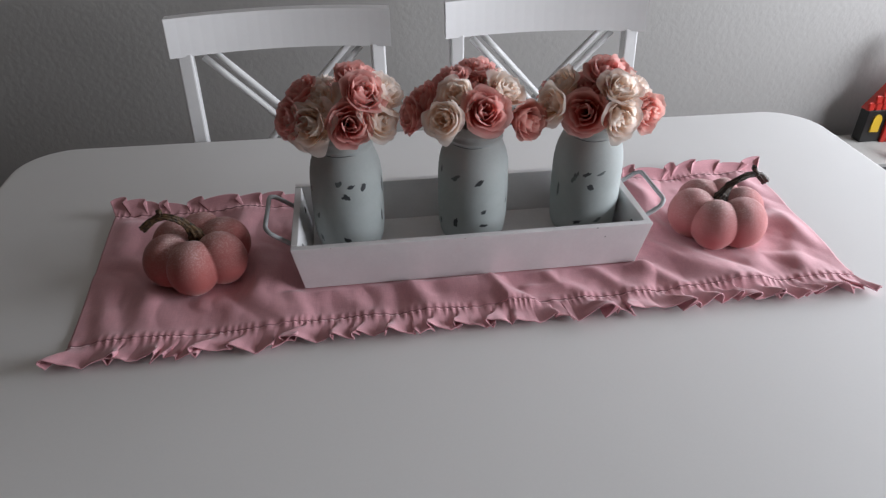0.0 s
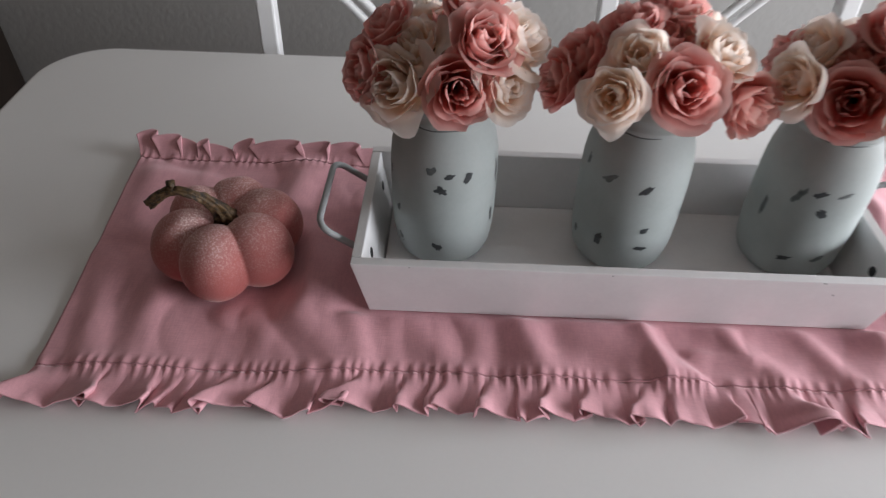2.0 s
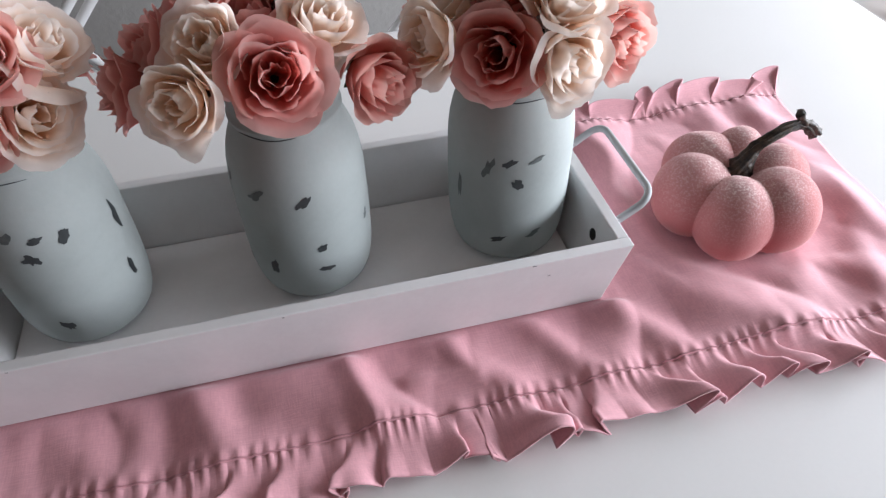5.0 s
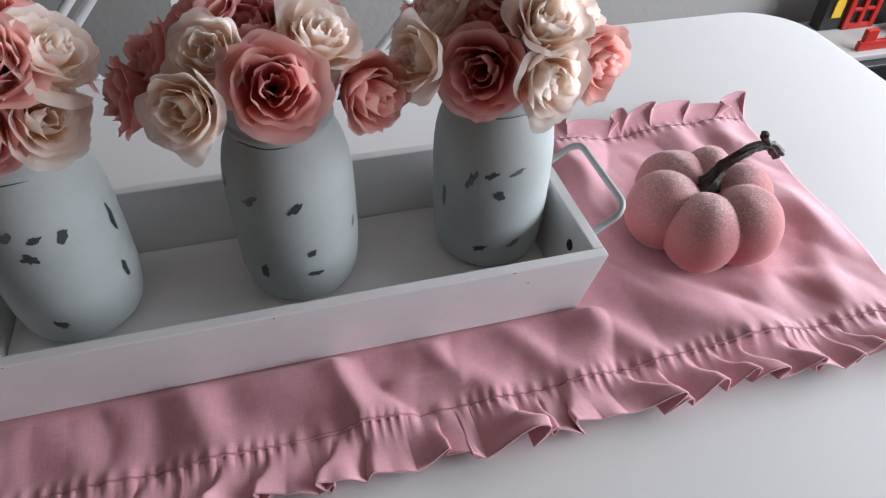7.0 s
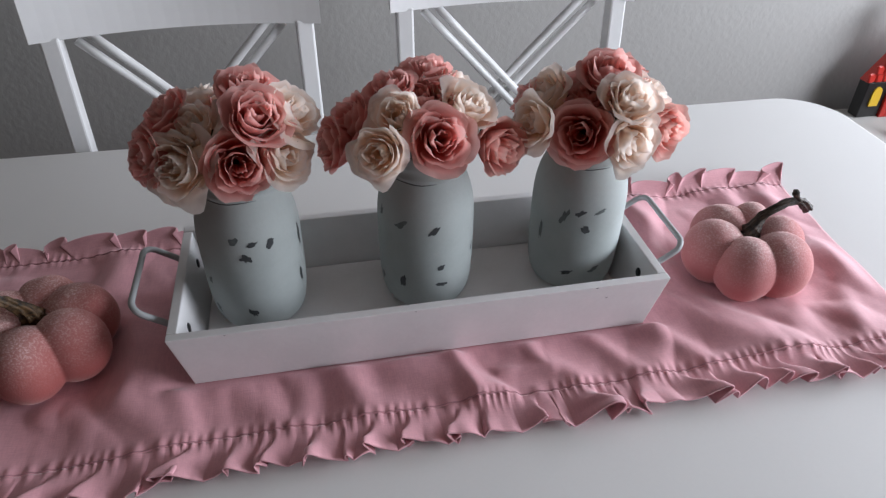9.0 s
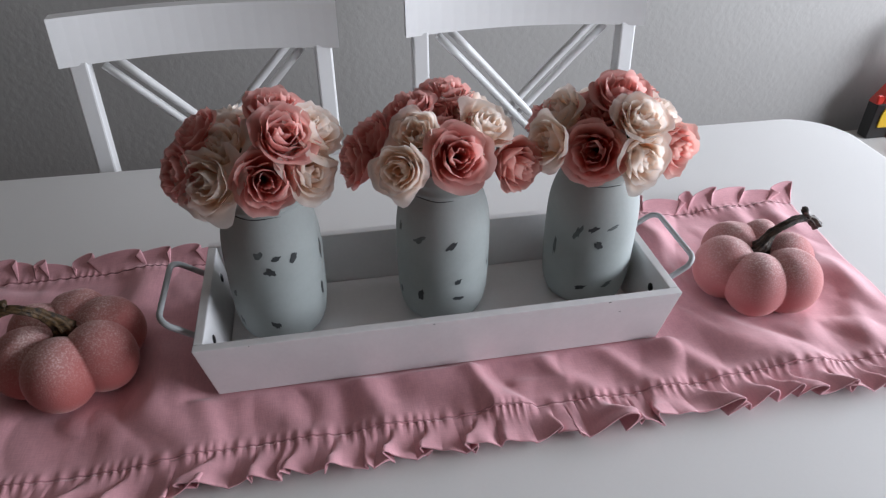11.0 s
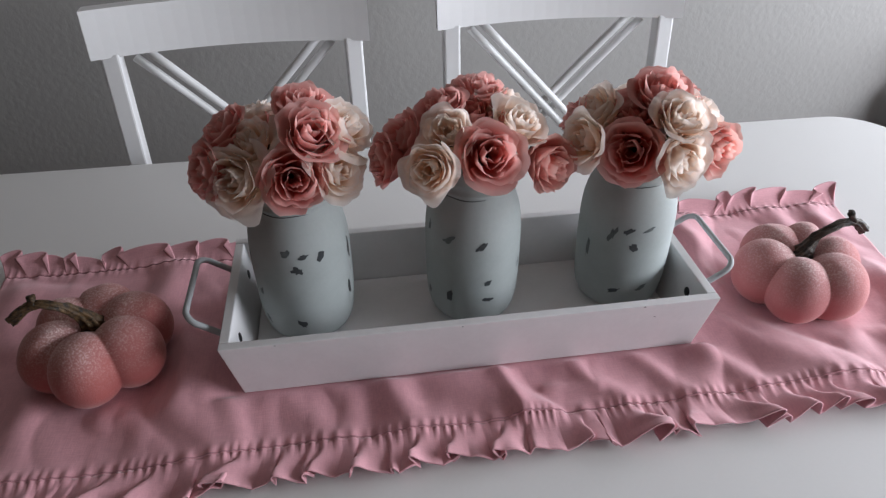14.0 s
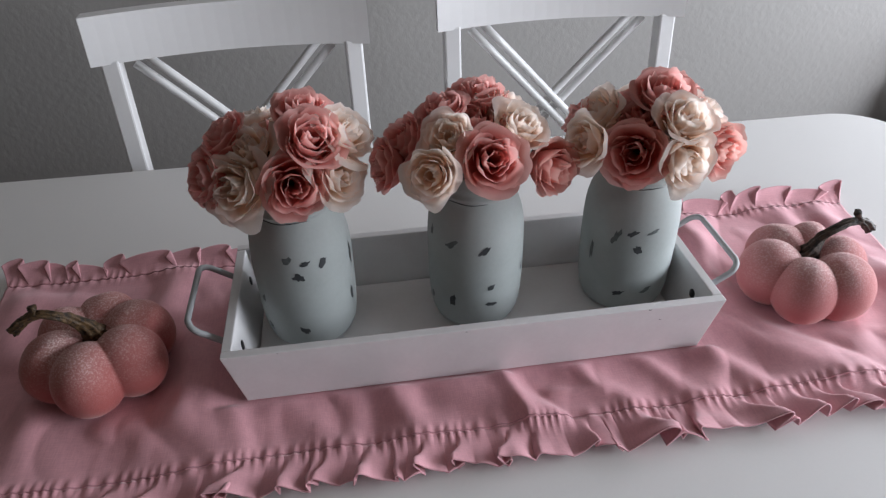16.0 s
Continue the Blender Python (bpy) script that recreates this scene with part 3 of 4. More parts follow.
def tray():
    t = thing("wooden_tray", pose(0, 0.0705, TRAY_Z), "white painted wooden tray with flared sides and grey wire handles", "tray")
    H = TRAY_TOP - TRAY_Z
    bx, by, tx, ty, th = 0.206, 0.0705, 0.2165, 0.0800, 0.0085
    for s, name in ((-1, "front_board"), (1, "back_board")):
        part(name, prism_bm([(-bx, s * by, 0), (bx, s * by, 0), (bx, s * (by - th), 0), (-bx, s * (by - th), 0)],
                            [(-tx, s * ty, H), (tx, s * ty, H), (tx, s * (ty - th), H), (-tx, s * (ty - th), H)], bevel=0.0009), TRAY_WHITE, t, smooth=False)
    for s in (-1, 1):
        e = 0.0004
        end = part("end_board", prism_bm([(s * bx, -by + th + e, 0), (s * bx, by - th - e, 0), (s * (bx - th), by - th - e, 0), (s * (bx - th), -by + th + e, 0)],
                                         [(s * tx, -ty + th + e, H - 0.0003), (s * tx, ty - th - e, H - 0.0003), (s * (tx - th), ty - th - e, H - 0.0003), (s * (tx - th), -ty + th + e, H - 0.0003)], bevel=0.0009), TRAY_WHITE, t, smooth=False)
        # wire handle: two legs rising outwards, one cross bar
        y0, y1 = -0.0445, 0.0455
        zi, zo = H - 0.017, H + 0.0065
        xi, xo = s * (bx + 0.0075), s * (tx + 0.030)
        ctrl = []
        q = 0.012
        dx, dz = (xo - xi), (zo - zi)
        ln = math.hypot(dx, dz)
        for f in (0.0, 0.3, 0.6, 1 - q / ln):
            ctrl.append((xi + dx * f, y0, zi + dz * f))
        for k in range(1, 6):
            a = math.pi / 2 * k / 6
            f = 1 - q / ln * (1 - math.sin(a))
            ctrl.append((xi + dx * f, y0 + q * (1 - math.cos(a)), zi + dz * f))
        ctrl.append((xo, y0 + q, zo))
        ctrl = ctrl + [(x, (y0 + y1) - y, z) for x, y, z in reversed(ctrl)]
        part("handle", tube_bm(ctrl, 0.0028, n=12), HANDLE_GREY, t, "matte grey bent wire handle")
        for y in (y0, y1):
            bm = bmesh.new()
            bmesh.ops.create_cone(bm, cap_ends=True, segments=18, radius1=0.0052, radius2=0.0044, depth=0.0016,
                                  matrix=pose(s * (tx - th - 0.0028), y, H - 0.020, 0, -s * 79.6, 0))
            part("bolt", bm, BOLT_DARK, t, "dark oval screw head")
    r = random.Random(9)
    for k in range(4):
        x, s = r.uniform(-0.19, 0.19), 0.0008 * r.uniform(0.6, 1.3)
        zz = H * r.choice((0.98, 0.97, 0.5, 0.75))
        y = -(by + (ty - by) * zz / H) - 0.0002
        bm = bmesh.new()
        ring = [bm.verts.new((x + s * 1.6 * math.cos(a) * r.uniform(0.6, 1.1), y, zz + s * 0.7 * math.sin(a) * r.uniform(0.6, 1.1))) for a in [2 * math.pi * q / 7 for q in range(7)]]
        bm.faces.new(ring)
        part("paint_nick", bm, CHIP_PALE, t, "tiny worn nick in the paint")
    part("base", box_bm(-bx + th + 0.0003, bx - th - 0.0003, -by + th + 0.0003, by - th - 0.0003, 0.001, 0.009), TRAY_WHITE, t, smooth=False)
    return t


tray()
JAR_Z = TRAY_Z + 0.0092

# ---- mason jars ----
JAR_PROFILE = [(0.028, 0.0), (0.0325, 0.0005), (0.0370, 0.0025), (0.0400, 0.006), (0.0423, 0.012), (0.0438, 0.020), (0.0448, 0.030), (0.0454, 0.045), (0.0456, 0.070), (0.0455, 0.090), (0.0450, 0.100),
               (0.0438, 0.110), (0.0418, 0.119), (0.0392, 0.1265), (0.0366, 0.1325), (0.0352, 0.1362), (0.0348, 0.1385), (0.0362, 0.1400), (0.0362, 0.1422), (0.0345, 0.1436), (0.0340, 0.148), (0.0350, 0.1495), (0.0352, 0.151),
               (0.0340, 0.153), (0.0340, 0.159), (0.0333, 0.1605), (0.0315, 0.160), (0.0308, 0.150), (0.0308, 0.12)]


def jar_radius(z):
    for (r0, z0), (r1, z1) in zip(JAR_PROFILE, JAR_PROFILE[1:]):
        if z0 <= z <= z1:
            return r0 + (r1 - r0) * (z - z0) / max(1e-6, z1 - z0)
    return 0.0449


def mason_jar(x, y, chips, seed, girth=1.0):
    j = thing("mason_jar", pose(x, y, JAR_Z), "grey-blue chalk-painted mason jar with distressed dark chips", "jar", "jars in the tray")
    part("body", lathe_bm([(r * girth, z) for r, z in JAR_PROFILE], 72), JAR_PAINT, j)
    r = random.Random(seed)
    for z in (0.1372,):
        start = r.uniform(-160, -110)
        rim = jar_radius(z) * girth
        arc = [(rim * math.cos(radians(start + 2.5 * q)), rim * math.sin(radians(start + 2.5 * q)), z + 0.0004 * math.sin(q * 0.3)) for q in range(r.randint(26, 38))]
        part("thread_wear", tube_bm(arc, [0.00045 * math.sin(math.pi * (q + 0.5) / len(arc)) ** 0.5 for q in range(len(arc))], n=6), CHIP_DARK, j, "paint rubbed off along the screw thread")
    for ang, z, half, wide, lean, pale in chips:
        bm = bmesh.new()
        n = 15
        tilt = radians(lean)
        verts = []
        for k in range(n):
            a = 2 * math.pi * k / n
            jag = r.choice((0.62, 0.85, 1.0, 1.15)) * (1.15 if k == 0 else 1.0)
            u, v = half * math.cos(a) * jag, half * wide * math.sin(a) * jag
            verts.append((u * math.cos(tilt) - v * math.sin(tilt), u * math.sin(tilt) + v * math.cos(tilt)))
        def place(u, v):
            zz = z + v
            rad = jar_radius(zz) * girth + 0.00025
            a = radians(ang) + u / rad
            return (rad * math.cos(a), rad * math.sin(a), zz)
        mid = bm.verts.new(place(0, 0))
        half = [bm.verts.new(place(u * 0.5, v * 0.5)) for u, v in verts]
        out = [bm.verts.new(place(u, v)) for u, v in verts]
        for k in range(n):
            q = (k + 1) % n
            bm.faces.new((mid, half[k], half[q]))
            bm.faces.new((half[k], out[k], out[q], half[q]))
        part("paint_chip", bm, CHIP_PALE if pale else CHIP_DARK, j)
    return j


JARS = [(-0.1475, 0.083), (0.0105, 0.083), (0.1585, 0.082)]
# chips: angle round the jar, height, half length, width to length, tilt, worn only to the undercoat
mason_jar(*JARS[0], [(-102, .107, .0046, .75, 20, 1), (-83, .103, .0042, .6, 15, 0), (-63, .1004, .0060, .5, 62, 0), (-92, .0898, .0054, .8, -30, 0), (-95, .029, .0058, .62, -60, 0),
                     (-145, .0577, .0050, .5, 80, 1), (-143, .0262, .0046, .6, -70, 1), (-17, .088, .0105, .26, 95, 0), (-25, .0485, .0078, .34, 95, 0), (-160, .09, .0045, .6, 80, 1)], 3, 0.975)
mason_jar(*JARS[1], [(-130, .100, .0064, .55, 35, 1), (-90, .0963, .0070, .42, 38, 0), (-82, .0558, .0036, .8, 30, 0), (-81, .036, .0052, .52, 0, 0), (-128, .0373, .0078, .42, 78, 0),
                     (-163, .104, .0052, .5, 85, 1), (-164, .0306, .0048, .6, 85, 1), (-30, .06, .005, .5, 80, 1)], 4, 0.97)
mason_jar(*JARS[2], [(-159, .067, .0110, .2, 88, 1), (-128, .0915, .0078, .42, 68, 1), (-110, .0972, .0064, .40, 35, 0), (-86, .0986, .0058, .34, 22, 1), (-101, .0807, .0050, .75, -50, 0),
                     (-117, .029, .0062, .45, 25, 0), (-84, .0317, .0064, .42, 30, 1)], 8, 0.965)


# ---- artificial roses ----
def petal(name, parent, mat, r, th0, span, R, H, flare, curl, seed, z0=0.0, nu=18, nv=11):
    """One petal wrapped round the rose's axis, opening towards its rim."""
    def fn(i, j):
        u, v = -1 + 2 * i / nu, j / nv
        v2 = v * (1 - 0.30 * abs(u) ** 3.0) * (1 + 0.05 * math.cos(u * 4 + seed) + 0.06 * math.exp(-((u - 0.3 * math.sin(seed)) / 0.22) ** 2))
        a = th0 + span * u * (0.45 + 0.55 * min(1, v * 2.0) ** 0.6)
        rad = R * (0.22 + 0.78 * (1 - (1 - min(1.0, v2)) ** 2.3)) * (1 + 0.11 * u)
        z = z0 + H * v2
        bend = max(0, v2 - 0.55) / 0.45
        rad += flare * bend ** 1.6 + curl * bend ** 3
        z -= curl * bend ** 3.2 * 0.9
        wav = noise.noise(Vector((u * 1.8 + seed * 3.1, v * 1.4, seed))) * 0.0036 * v
        frill = noise.noise(Vector((u * 4 + seed, seed * 2.0, 7))) * 0.0029 * v ** 3 + noise.noise(Vector((u * 11 + seed, seed * 1.3, 2))) * 0.0011 * v ** 5
        roll = max(0.0, u * (1 if seed % 2 else -1) - 0.25)
        rad += (0.0016 + 0.7 * max(0.0, curl)) * roll ** 1.5 * v ** 3
        rad = max(0.0006, rad + wav + 0.5 * frill)
        return (rad * math.cos(a), rad * math.sin(a), z + frill)
    return grid_mesh(name, nu, nv, fn, mat, parent)


def artificial_rose(mat, label, seed, openness):
    """Unit rose about 0.025 in radius, base at the origin, opening along +z."""
    r = random.Random(seed)
    t = thing("artificial_rose", pose(0, 0, 0), label, "flower", "roses in the jars")
    th = r.uniform(0, 6.28)
    layers = [(2, 0.0050, 0.0285, -0.0008, 0.000, 2.1), (3, 0.0092, 0.0298, -0.0014, 0.0002, 1.5), (3, 0.0134, 0.0296, -0.0012, 0.0012, 1.35),
              (3, 0.0172, 0.0280, -0.0004, 0.0030 * openness, 1.3), (4, 0.0204, 0.0252, 0.0008 * openness, 0.0044 * openness, 1.1)]
    for li, (n, R, H, flare, curl, span) in enumerate(layers):
        for k in range(n):
            th += 2 * math.pi / n * r.uniform(0.86, 1.14)
            petal("petal", t, mat, r, th, span * r.uniform(0.92, 1.1), R * r.uniform(0.93, 1.06), H * r.uniform(0.94, 1.05), flare * r.uniform(0.6, 1.4), curl * r.uniform(0.5, 1.5), seed * 7 + li * 11 + k)
        th += 0.5
    bm = bmesh.new()
    bmesh.ops.create_cone(bm, cap_ends=True, segments=12, radius1=0.003, radius2=0.0065, depth=0.008, matrix=pose(0, 0, -0.001))
    part("calyx", bm, LEAF_GREEN, t, "dark green calyx")
    for k in range(4):
        a = k * math.pi / 2 + seed
        def leaf(i, j, a=a):
            u, v = -1 + i / 2, j / 6
            w = 0.0032 * math.sin(math.pi * min(1, 0.12 + 0.88 * v)) * (1 - v * 0.3)
            rad, z = 0.006 + 0.008 * v, 0.001 + 0.009 * v - 0.006 * v * v
            x, y = rad, w * u
            return (x * math.cos(a) - y * math.sin(a), x * math.sin(a) + y * math.cos(a), z)
        grid_mesh("sepal", 4, 6, leaf, LEAF_GREEN, t)
    part("stem", tube_bm([(0, 0, -0.003), (0.001, 0, -0.02), (0, 0.001, -0.04)], 0.0016, n=6), LEAF_GREEN, t, "green wire stem")
    return t


ROSES = {
    0: [("p", 0.010, -0.072, 0.016, 0.0240), ("c", -0.037, -0.065, 0.010, 0.0245), ("c", 0.048, -0.061, 0.010, 0.0222), ("p", 0.027, -0.053, 0.049, 0.0230), ("c", -0.022, -0.041, 0.033, 0.0190), ("p", -0.045, -0.022, 0.037, 0.0195), ("p", -0.059, -0.047, 0.015, 0.0205), ("c", 0.054, -0.038, 0.040, 0.0212), ("p", 0.024, -0.010, 0.051, 0.0222), ("c", -0.024, 0.017, 0.032, 0.0180)],
    1: [("p", -0.002, -0.073, 0.020, 0.0242), ("c", -0.053, -0.074, 0.014, 0.0202), ("r", 0.058, -0.053, -0.005, 0.0225), ("p", -0.005, -0.028, 0.035, 0.0215), ("c", -0.036, -0.052, 0.034, 0.0200), ("p", -0.071, -0.021, 0.013, 0.0235), ("c", 0.032, -0.043, 0.033, 0.0210), ("p", 0.001, 0.002, 0.048, 0.0218), ("c", 0.021, -0.009, 0.040, 0.0200), ("p", -0.035, -0.019, 0.042, 0.0195), ("p", -0.085, -0.038, 0.003, 0.0200)],
    2: [("p", -0.032, -0.056, 0.002, 0.0250), ("c", 0.008, -0.070, 0.004, 0.0238), ("r", 0.052, -0.052, -0.002, 0.0220), ("p", -0.017, -0.021, 0.024, 0.0235), ("c", 0.011, -0.054, 0.033, 0.0212), ("p", 0.007, -0.011, 0.045, 0.0245), ("c", -0.049, -0.002, 0.026, 0.0220), ("c", -0.070, -0.037, 0.012, 0.0205), ("p", -0.062, 0.016, 0.006, 0.0185), ("c", 0.045, -0.032, 0.021, 0.0205), ("p", 0.030, 0.006, 0.037, 0.0205)],
}
BACK = [("p", 0.045, 0.034, 0.004, 0.021), ("c", 0.010, 0.050, 0.008, 0.021), ("p", -0.034, 0.042, 0.006, 0.021), ("c", 0.020, -0.022, 0.016, 0.021), ("p", -0.024, -0.024, 0.014, 0.021), ("p", 0.000, 0.008, 0.030, 0.021)]
PINK_LABEL = "dusty pink artificial cloth rose in a painted jar"
ROSE_LABEL = "rose-pink artificial cloth rose leaning out of its jar"
CREAM_LABEL = "cream artificial cloth rose with peach heart in a painted jar"
MASTERS = {"p": [artificial_rose(PETAL_PINK, PINK_LABEL, 1, 1.0), artificial_rose(PETAL_PINK, PINK_LABEL, 2, 1.25), artificial_rose(PETAL_PINK, PINK_LABEL, 3, 0.85)],
           "c": [artificial_rose(PETAL_CREAM, CREAM_LABEL, 4, 1.0), artificial_rose(PETAL_CREAM, CREAM_LABEL, 5, 1.2), artificial_rose(PETAL_CREAM, CREAM_LABEL, 6, 0.8)],
           "r": [artificial_rose(PETAL_ROSE, ROSE_LABEL, 7, 0.8)]}
used = {}
rr = random.Random(21)
for k, (jx, jy) in enumerate(JARS):
    for q, (kind, x, y, z, size) in enumerate(ROSES[k] + BACK):
        p = Vector((x, y, z))
        out = Vector((x, y * (2.4 if kind == "r" else 1.0), (z + (0.020 if kind == "r" else 0.012)) * 1.35)).normalized()
        s = 1.19 * size / 0.0262
        long = 1.25 if kind == "r" else 1.0
        base = Vector((jx, jy, 0.943)) + p - out * 0.0270 * s * long
        m = Matrix.Translation(base) @ out.to_track_quat("Z", "Y").to_matrix().to_4x4() @ pose(0, 0, 0, rr.uniform(-8, 8), rr.uniform(-8, 8), rr.uniform(0, 360)) @ Matrix.Diagonal((s, s, s * long, 1))
        master = MASTERS[kind][(q + k) % len(MASTERS[kind])]
        if master.name not in used:
            used[master.name] = True
            master.matrix_basis = m
        else:
            made = copy_thing(master, Matrix())
            made.matrix_basis = m


# ---- velvet pumpkins ----
def velvet_pumpkin(m, label, R, H, creases, bulge, stem, seed, stub, bark=STEM_BROWN, girth=0.92, velvet=PUMPKIN_PINK):
    p = thing("velvet_pumpkin", m, label, "pumpkin", "pumpkins on the runner")
    r = random.Random(seed)
    lobes, start = len(creases) - 1, radians(creases[0])
    cuts = [radians(c - creases[0]) for c in creases]
    NU, NV = 252, 64
    # stuffed segments: each an egg leaning on its neighbours round the stem
    RING, DEEP = 0.51 * R, 0.49 * R
    eggs = []
    for k in range(lobes):
        mid, wide = (cuts[k] + cuts[k + 1]) / 2, cuts[k + 1] - cuts[k]
        eggs.append((mid, RING * bulge[k], max(0.36 * R, 1.76 * RING * math.sin(min(wide, 1.32) / 2)), H / 2 * (1.01 + 0.5 * (bulge[k] - 0.97))))

    def fn(i, j):
        a = 2 * math.pi * (i % NU) / NU
        v = j / NV
        phi = -math.pi / 2 + math.pi * v
        c, s = math.cos(phi), math.sin(phi)
        dist = 0.0
        for mid, ring, across, half in eggs:
            dx, dy, dz = c * math.cos(a - mid) / DEEP, c * math.sin(a - mid) / across, s / half
            q = ring / DEEP
            A, B, C = dx * dx + dy * dy + dz * dz, dx * q, q * q - 1
            disc = B * B - A * C
            if disc > 0:
                dist = max(dist, (B + math.sqrt(disc)) / A)
        rad, z = dist * c, H / 2 + dist * s - 0.0025
        z += 0.0006 * math.sin(a * 26 + 3 * math.sin(a * 5)) * smooth01(0.84, 0.92, v) * (1 - smooth01(0.97, 1.0, v))
        nz = 0.0012 * noise.noise(Vector((math.cos(a) * 2.5, math.sin(a) * 2.5, v * 3 + seed)))
        return ((rad + nz) * math.cos(a + start), (rad + nz) * math.sin(a + start), max(0.0002, z + nz))

    grid_mesh("body", NU, NV, fn, velvet, p)
    pts = curve_points(stem, 54)
    n = len(pts)
    rad = [girth * (0.0095 * (1 - i / n) ** 5 + 0.0036 + (0.0012 if i > n - 9 else 0) * r.uniform(0.8, 1)) for i in range(n)]
    part("stem", tube_bm(pts, rad, n=28, lump=0.38, twist=0.05), bark, p, "twisted dry brown stem")
    knob = curve_points(stub, 8)
    part("stem_stub", tube_bm(knob, [0.0031 + 0.0005 * math.sin(q) for q in range(len(knob))], n=14, lump=0.4), bark, p, "broken stub at the stem's end")
    return p


PUMP_Z = CLOTH_Z + 0.0016
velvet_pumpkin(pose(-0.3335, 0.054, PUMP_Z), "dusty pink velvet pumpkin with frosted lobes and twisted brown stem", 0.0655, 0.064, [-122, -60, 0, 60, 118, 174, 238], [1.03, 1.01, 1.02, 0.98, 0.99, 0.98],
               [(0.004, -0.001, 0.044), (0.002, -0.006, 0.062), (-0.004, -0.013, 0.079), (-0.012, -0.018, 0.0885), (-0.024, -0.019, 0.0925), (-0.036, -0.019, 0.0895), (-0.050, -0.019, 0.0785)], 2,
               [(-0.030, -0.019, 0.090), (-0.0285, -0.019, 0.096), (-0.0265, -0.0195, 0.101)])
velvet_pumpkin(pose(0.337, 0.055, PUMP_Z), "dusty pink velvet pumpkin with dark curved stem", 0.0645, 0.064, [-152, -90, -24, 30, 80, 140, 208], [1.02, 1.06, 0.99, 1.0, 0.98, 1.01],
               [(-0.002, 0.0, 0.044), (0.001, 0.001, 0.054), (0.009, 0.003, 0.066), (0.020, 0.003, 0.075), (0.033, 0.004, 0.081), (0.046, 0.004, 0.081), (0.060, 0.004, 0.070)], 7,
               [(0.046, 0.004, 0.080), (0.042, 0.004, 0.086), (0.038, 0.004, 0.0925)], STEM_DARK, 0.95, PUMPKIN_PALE)


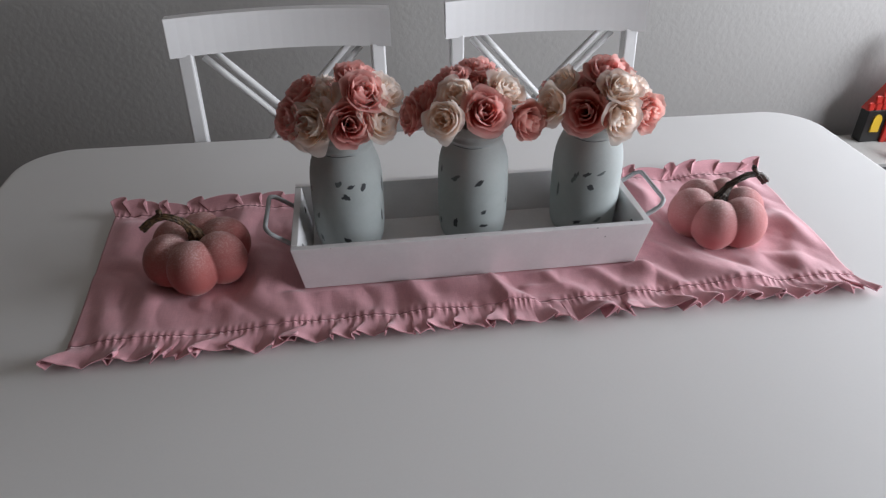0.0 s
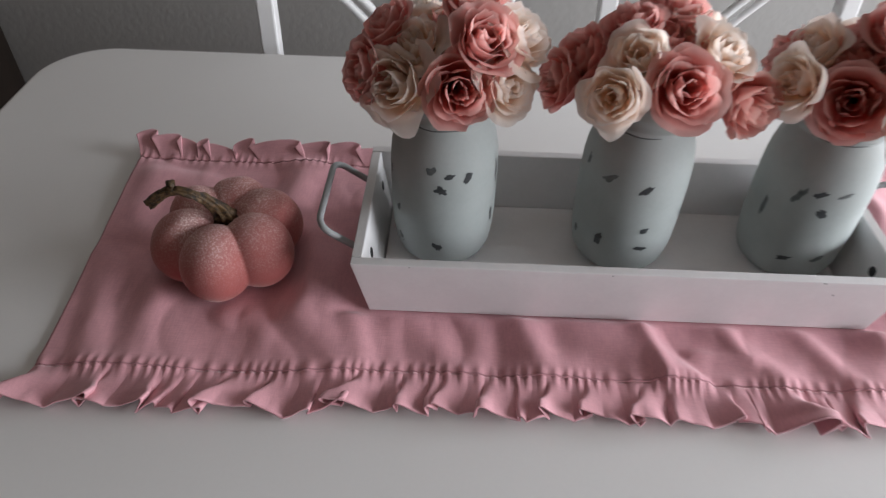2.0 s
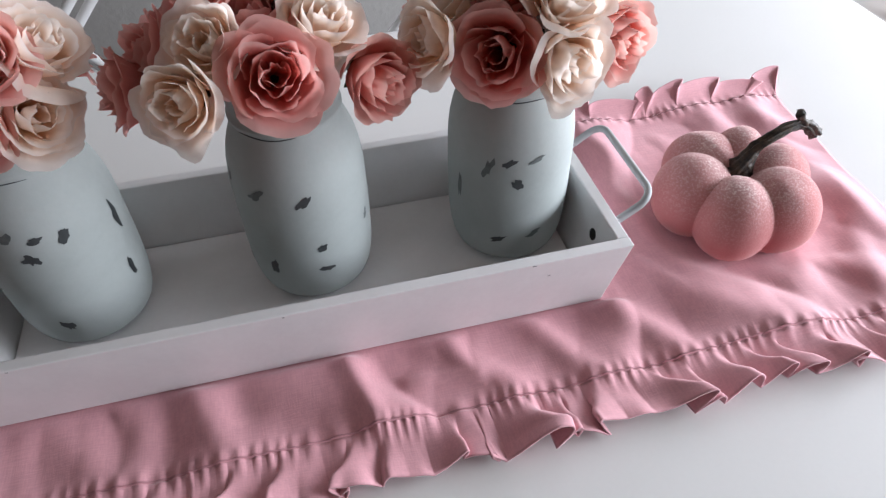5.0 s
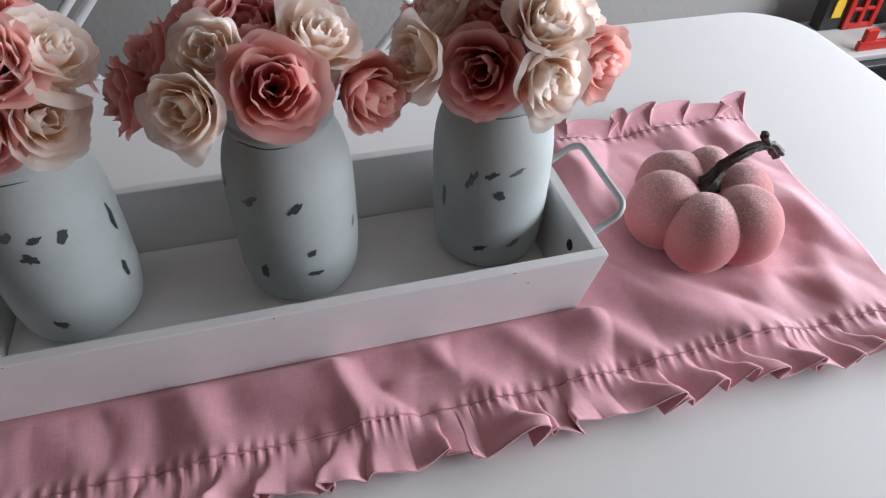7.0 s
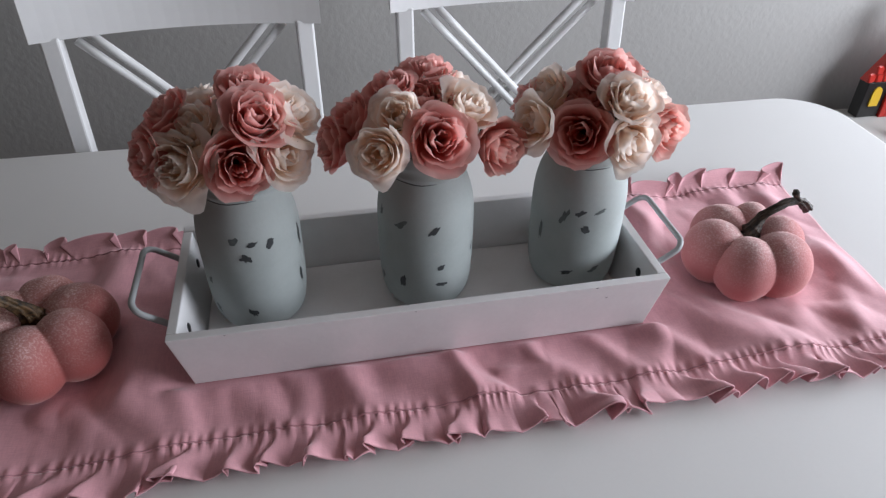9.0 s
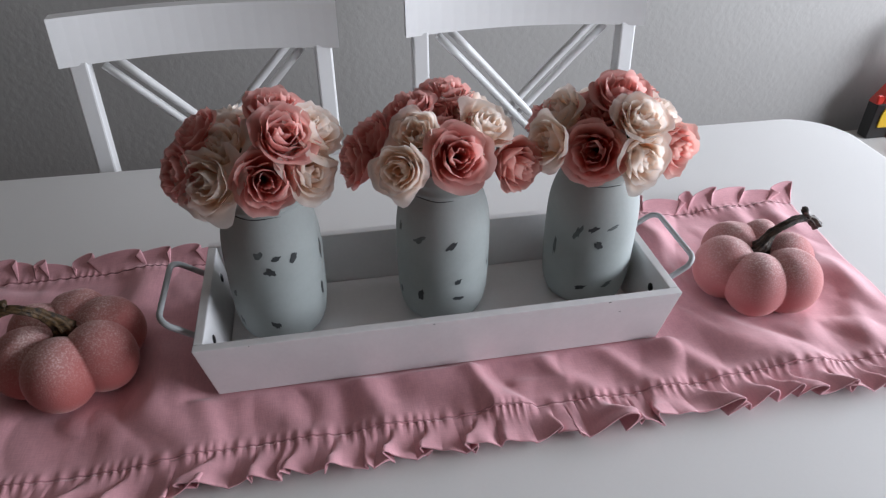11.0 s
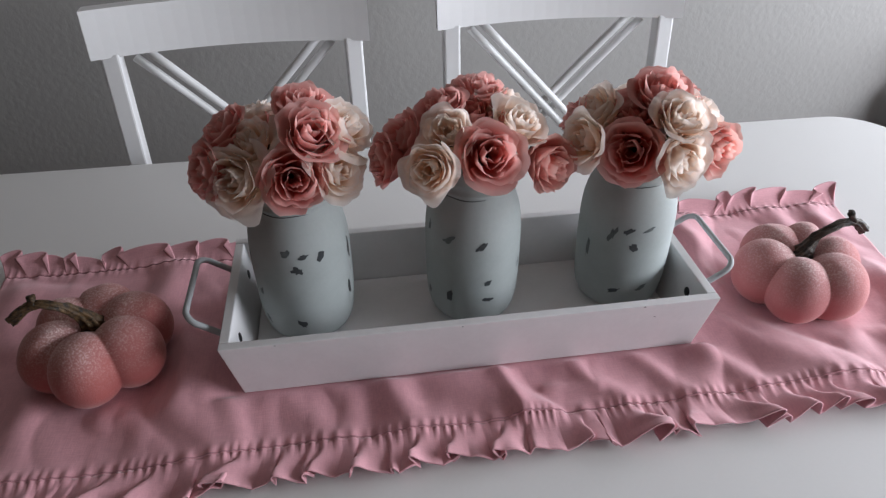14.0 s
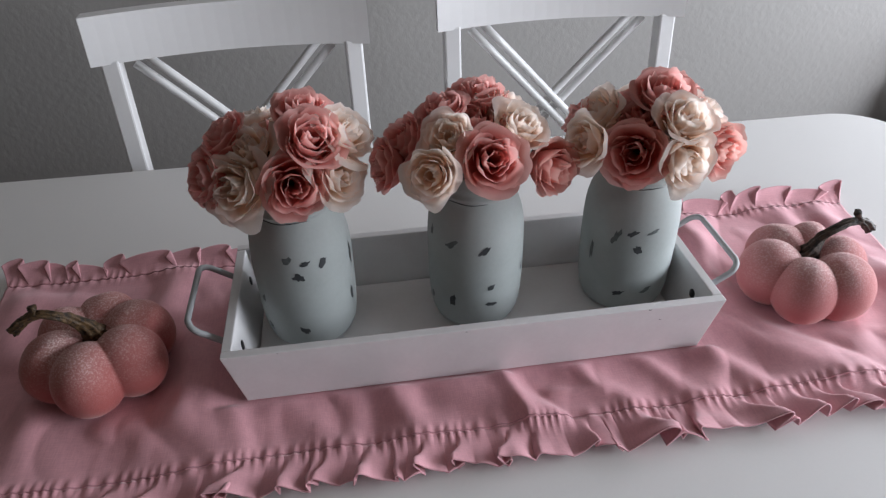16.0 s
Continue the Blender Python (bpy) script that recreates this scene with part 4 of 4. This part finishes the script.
# ---- low shelf with toys beyond the table ----
def shelf_and_toys():
    s = thing("low_shelf", pose(1.217, 0.79, 0), "low black shelf with a grey top beside the wall", "shelf")
    part("body", box_bm(0, 0.43, 0, 0.215, 0, 0.397, bevel=0.004), SHELF_BLACK, s, smooth=False)
    part("top", box_bm(0.03, 0.425, 0.025, 0.21, 0.397, 0.411, bevel=0.003), SHELF_GREY, s, "worn grey shelf top", smooth=False)
    h = thing("toy_house", pose(1.288, 0.945, 0.411), "black toy house with red tiled gable roof and yellow arched window", "toy house")
    part("wall", box_bm(0, 0.36, 0, 0.035, 0, 0.095, bevel=0.002), TOY_BLACK, h, smooth=False)
    bm = bmesh.new()
    lo = [bm.verts.new(p) for p in ((-0.006, 0.004, 0.0955), (0.30, 0.004, 0.0955), (0.20, 0.004, 0.24), (0.10, 0.004, 0.24))]
    hi = [bm.verts.new(p) for p in ((-0.006, 0.030, 0.0955), (0.30, 0.030, 0.0955), (0.20, 0.030, 0.24), (0.10, 0.030, 0.24))]
    bm.faces.new(lo)
    bm.faces.new(hi)
    for i in range(4):
        k = (i + 1) % 4
        bm.faces.new((lo[i], lo[k], hi[k], hi[i]))
    roof = part("roof", bm, TOY_RED, h, "red roof of overlapping tiles", smooth=False)
    tile = None
    for r in range(7):
        x0, x1 = -0.006 + 0.0155 * r, 0.30 - 0.0145 * r
        n = int((x1 - x0) / 0.021)
        for c in range(n):
            if tile is None:
                tile = part("roof_tile", box_bm(0, 0.019, -0.005, 0.003, 0, 0.024, bevel=0.003, seg=1), TOY_RED, roof, smooth=False)
                ob = tile
            else:
                ob = new("roof_tile", tile.data)
                ob.parent = roof
            ob.matrix_basis = pose(x0 + 0.021 * c + 0.001 * (c % 2), 0.004 - 0.0006 * r, 0.094 + 0.0198 * r, -8, 0, 0)
    part("turret", box_bm(0.055, 0.12, 0.008, 0.034, 0.20, 0.30, bevel=0.004), TOY_BLACK, h, "black turret with white specks", smooth=False)
    for k in range(9):
        bm = bmesh.new()
        bmesh.ops.create_icosphere(bm, subdivisions=1, radius=0.0028, matrix=pose(0.06 + 0.0065 * k, 0.0075, 0.21 + 0.029 * ((k * 5) % 3)))
        part("white_stud", bm, TOY_WHITE, h)
    bm = bmesh.new()
    pts = [(-0.013, 0), (0.013, 0)] + [(0.013 * math.cos(a), 0.035 + 0.016 * math.sin(a)) for a in [math.pi * k / 8 for k in range(9)]]
    lo = [bm.verts.new((0.032 + x, -0.004, 0.032 + z)) for x, z in pts]
    hi = [bm.verts.new((0.032 + x, 0.001, 0.032 + z)) for x, z in pts]
    bm.faces.new(lo)
    bm.faces.new(hi)
    for i in range(len(pts)):
        k = (i + 1) % len(pts)
        bm.faces.new((lo[i], lo[k], hi[k], hi[i]))
    part("window", bm, TOY_YELLOW, h, "yellow arched window", smooth=False)
    for x0, x1, z0, z1 in ((0.060, 0.074, 0, 0.092), (0.134, 0.148, 0, 0.092), (0.074, 0.134, 0.080, 0.092), (0.074, 0.134, 0.0, 0.014), (0.098, 0.110, 0.014, 0.080), (0.074, 0.098, 0.044, 0.052), (0.110, 0.134, 0.044, 0.052)):
        part("door_frame", box_bm(x0, x1, -0.008, 0.001, z0, z1, bevel=0.002), TOY_RED, h, smooth=False)
    b = thing("toy_battlement", pose(1.310, 0.835, 0.411), "red plastic toy wall with square teeth on the shelf", "toy")
    part("wall", box_bm(0, 0.26, 0, 0.012, 0, 0.022, bevel=0.002), TOY_RED, b, smooth=False)
    for k in range(4):
        part("tooth", box_bm(0.008 + 0.066 * k, 0.040 + 0.066 * k, 0, 0.012, 0.022, 0.050, bevel=0.002), TOY_RED, b, smooth=False)
    w = thing("toy_ball", pose(1.485, 0.905, 0.411), "white round toy on the shelf", "toy")
    bm = bmesh.new()
    bmesh.ops.create_uvsphere(bm, u_segments=20, v_segments=12, radius=0.026, matrix=pose(0, 0, 0.030))
    part("ball", bm, TOY_WHITE, w)
    part("foot", lathe_bm([(0.012, 0.0), (0.014, 0.002), (0.010, 0.008)], 16), TOY_WHITE, w)


shelf_and_toys()


# ---- dark cabinet at the far end of the wall ----
def dark_cabinet():
    c = thing("dark_cabinet", pose(-1.178, 0.80, 0), "dark brown wooden cabinet against the grey wall", "cabinet")
    part("body", box_bm(-0.80, 0, 0.018, 0.25, 0.04, 0.88, bevel=0.004), CABINET_WOOD, c, smooth=False)
    part("top", box_bm(-0.81, 0.008, 0.0, 0.255, 0.88, 0.905, bevel=0.004), CABINET_WOOD, c, smooth=False)
    for x0 in (-0.795, -0.397):
        part("door", box_bm(x0, x0 + 0.392, 0.0, 0.0175, 0.06, 0.87, bevel=0.003), CABINET_WOOD, c, smooth=False)
    part("plinth", box_bm(-0.78, -0.02, 0.04, 0.24, 0, 0.04), CABINET_WOOD, c, smooth=False)


dark_cabinet()
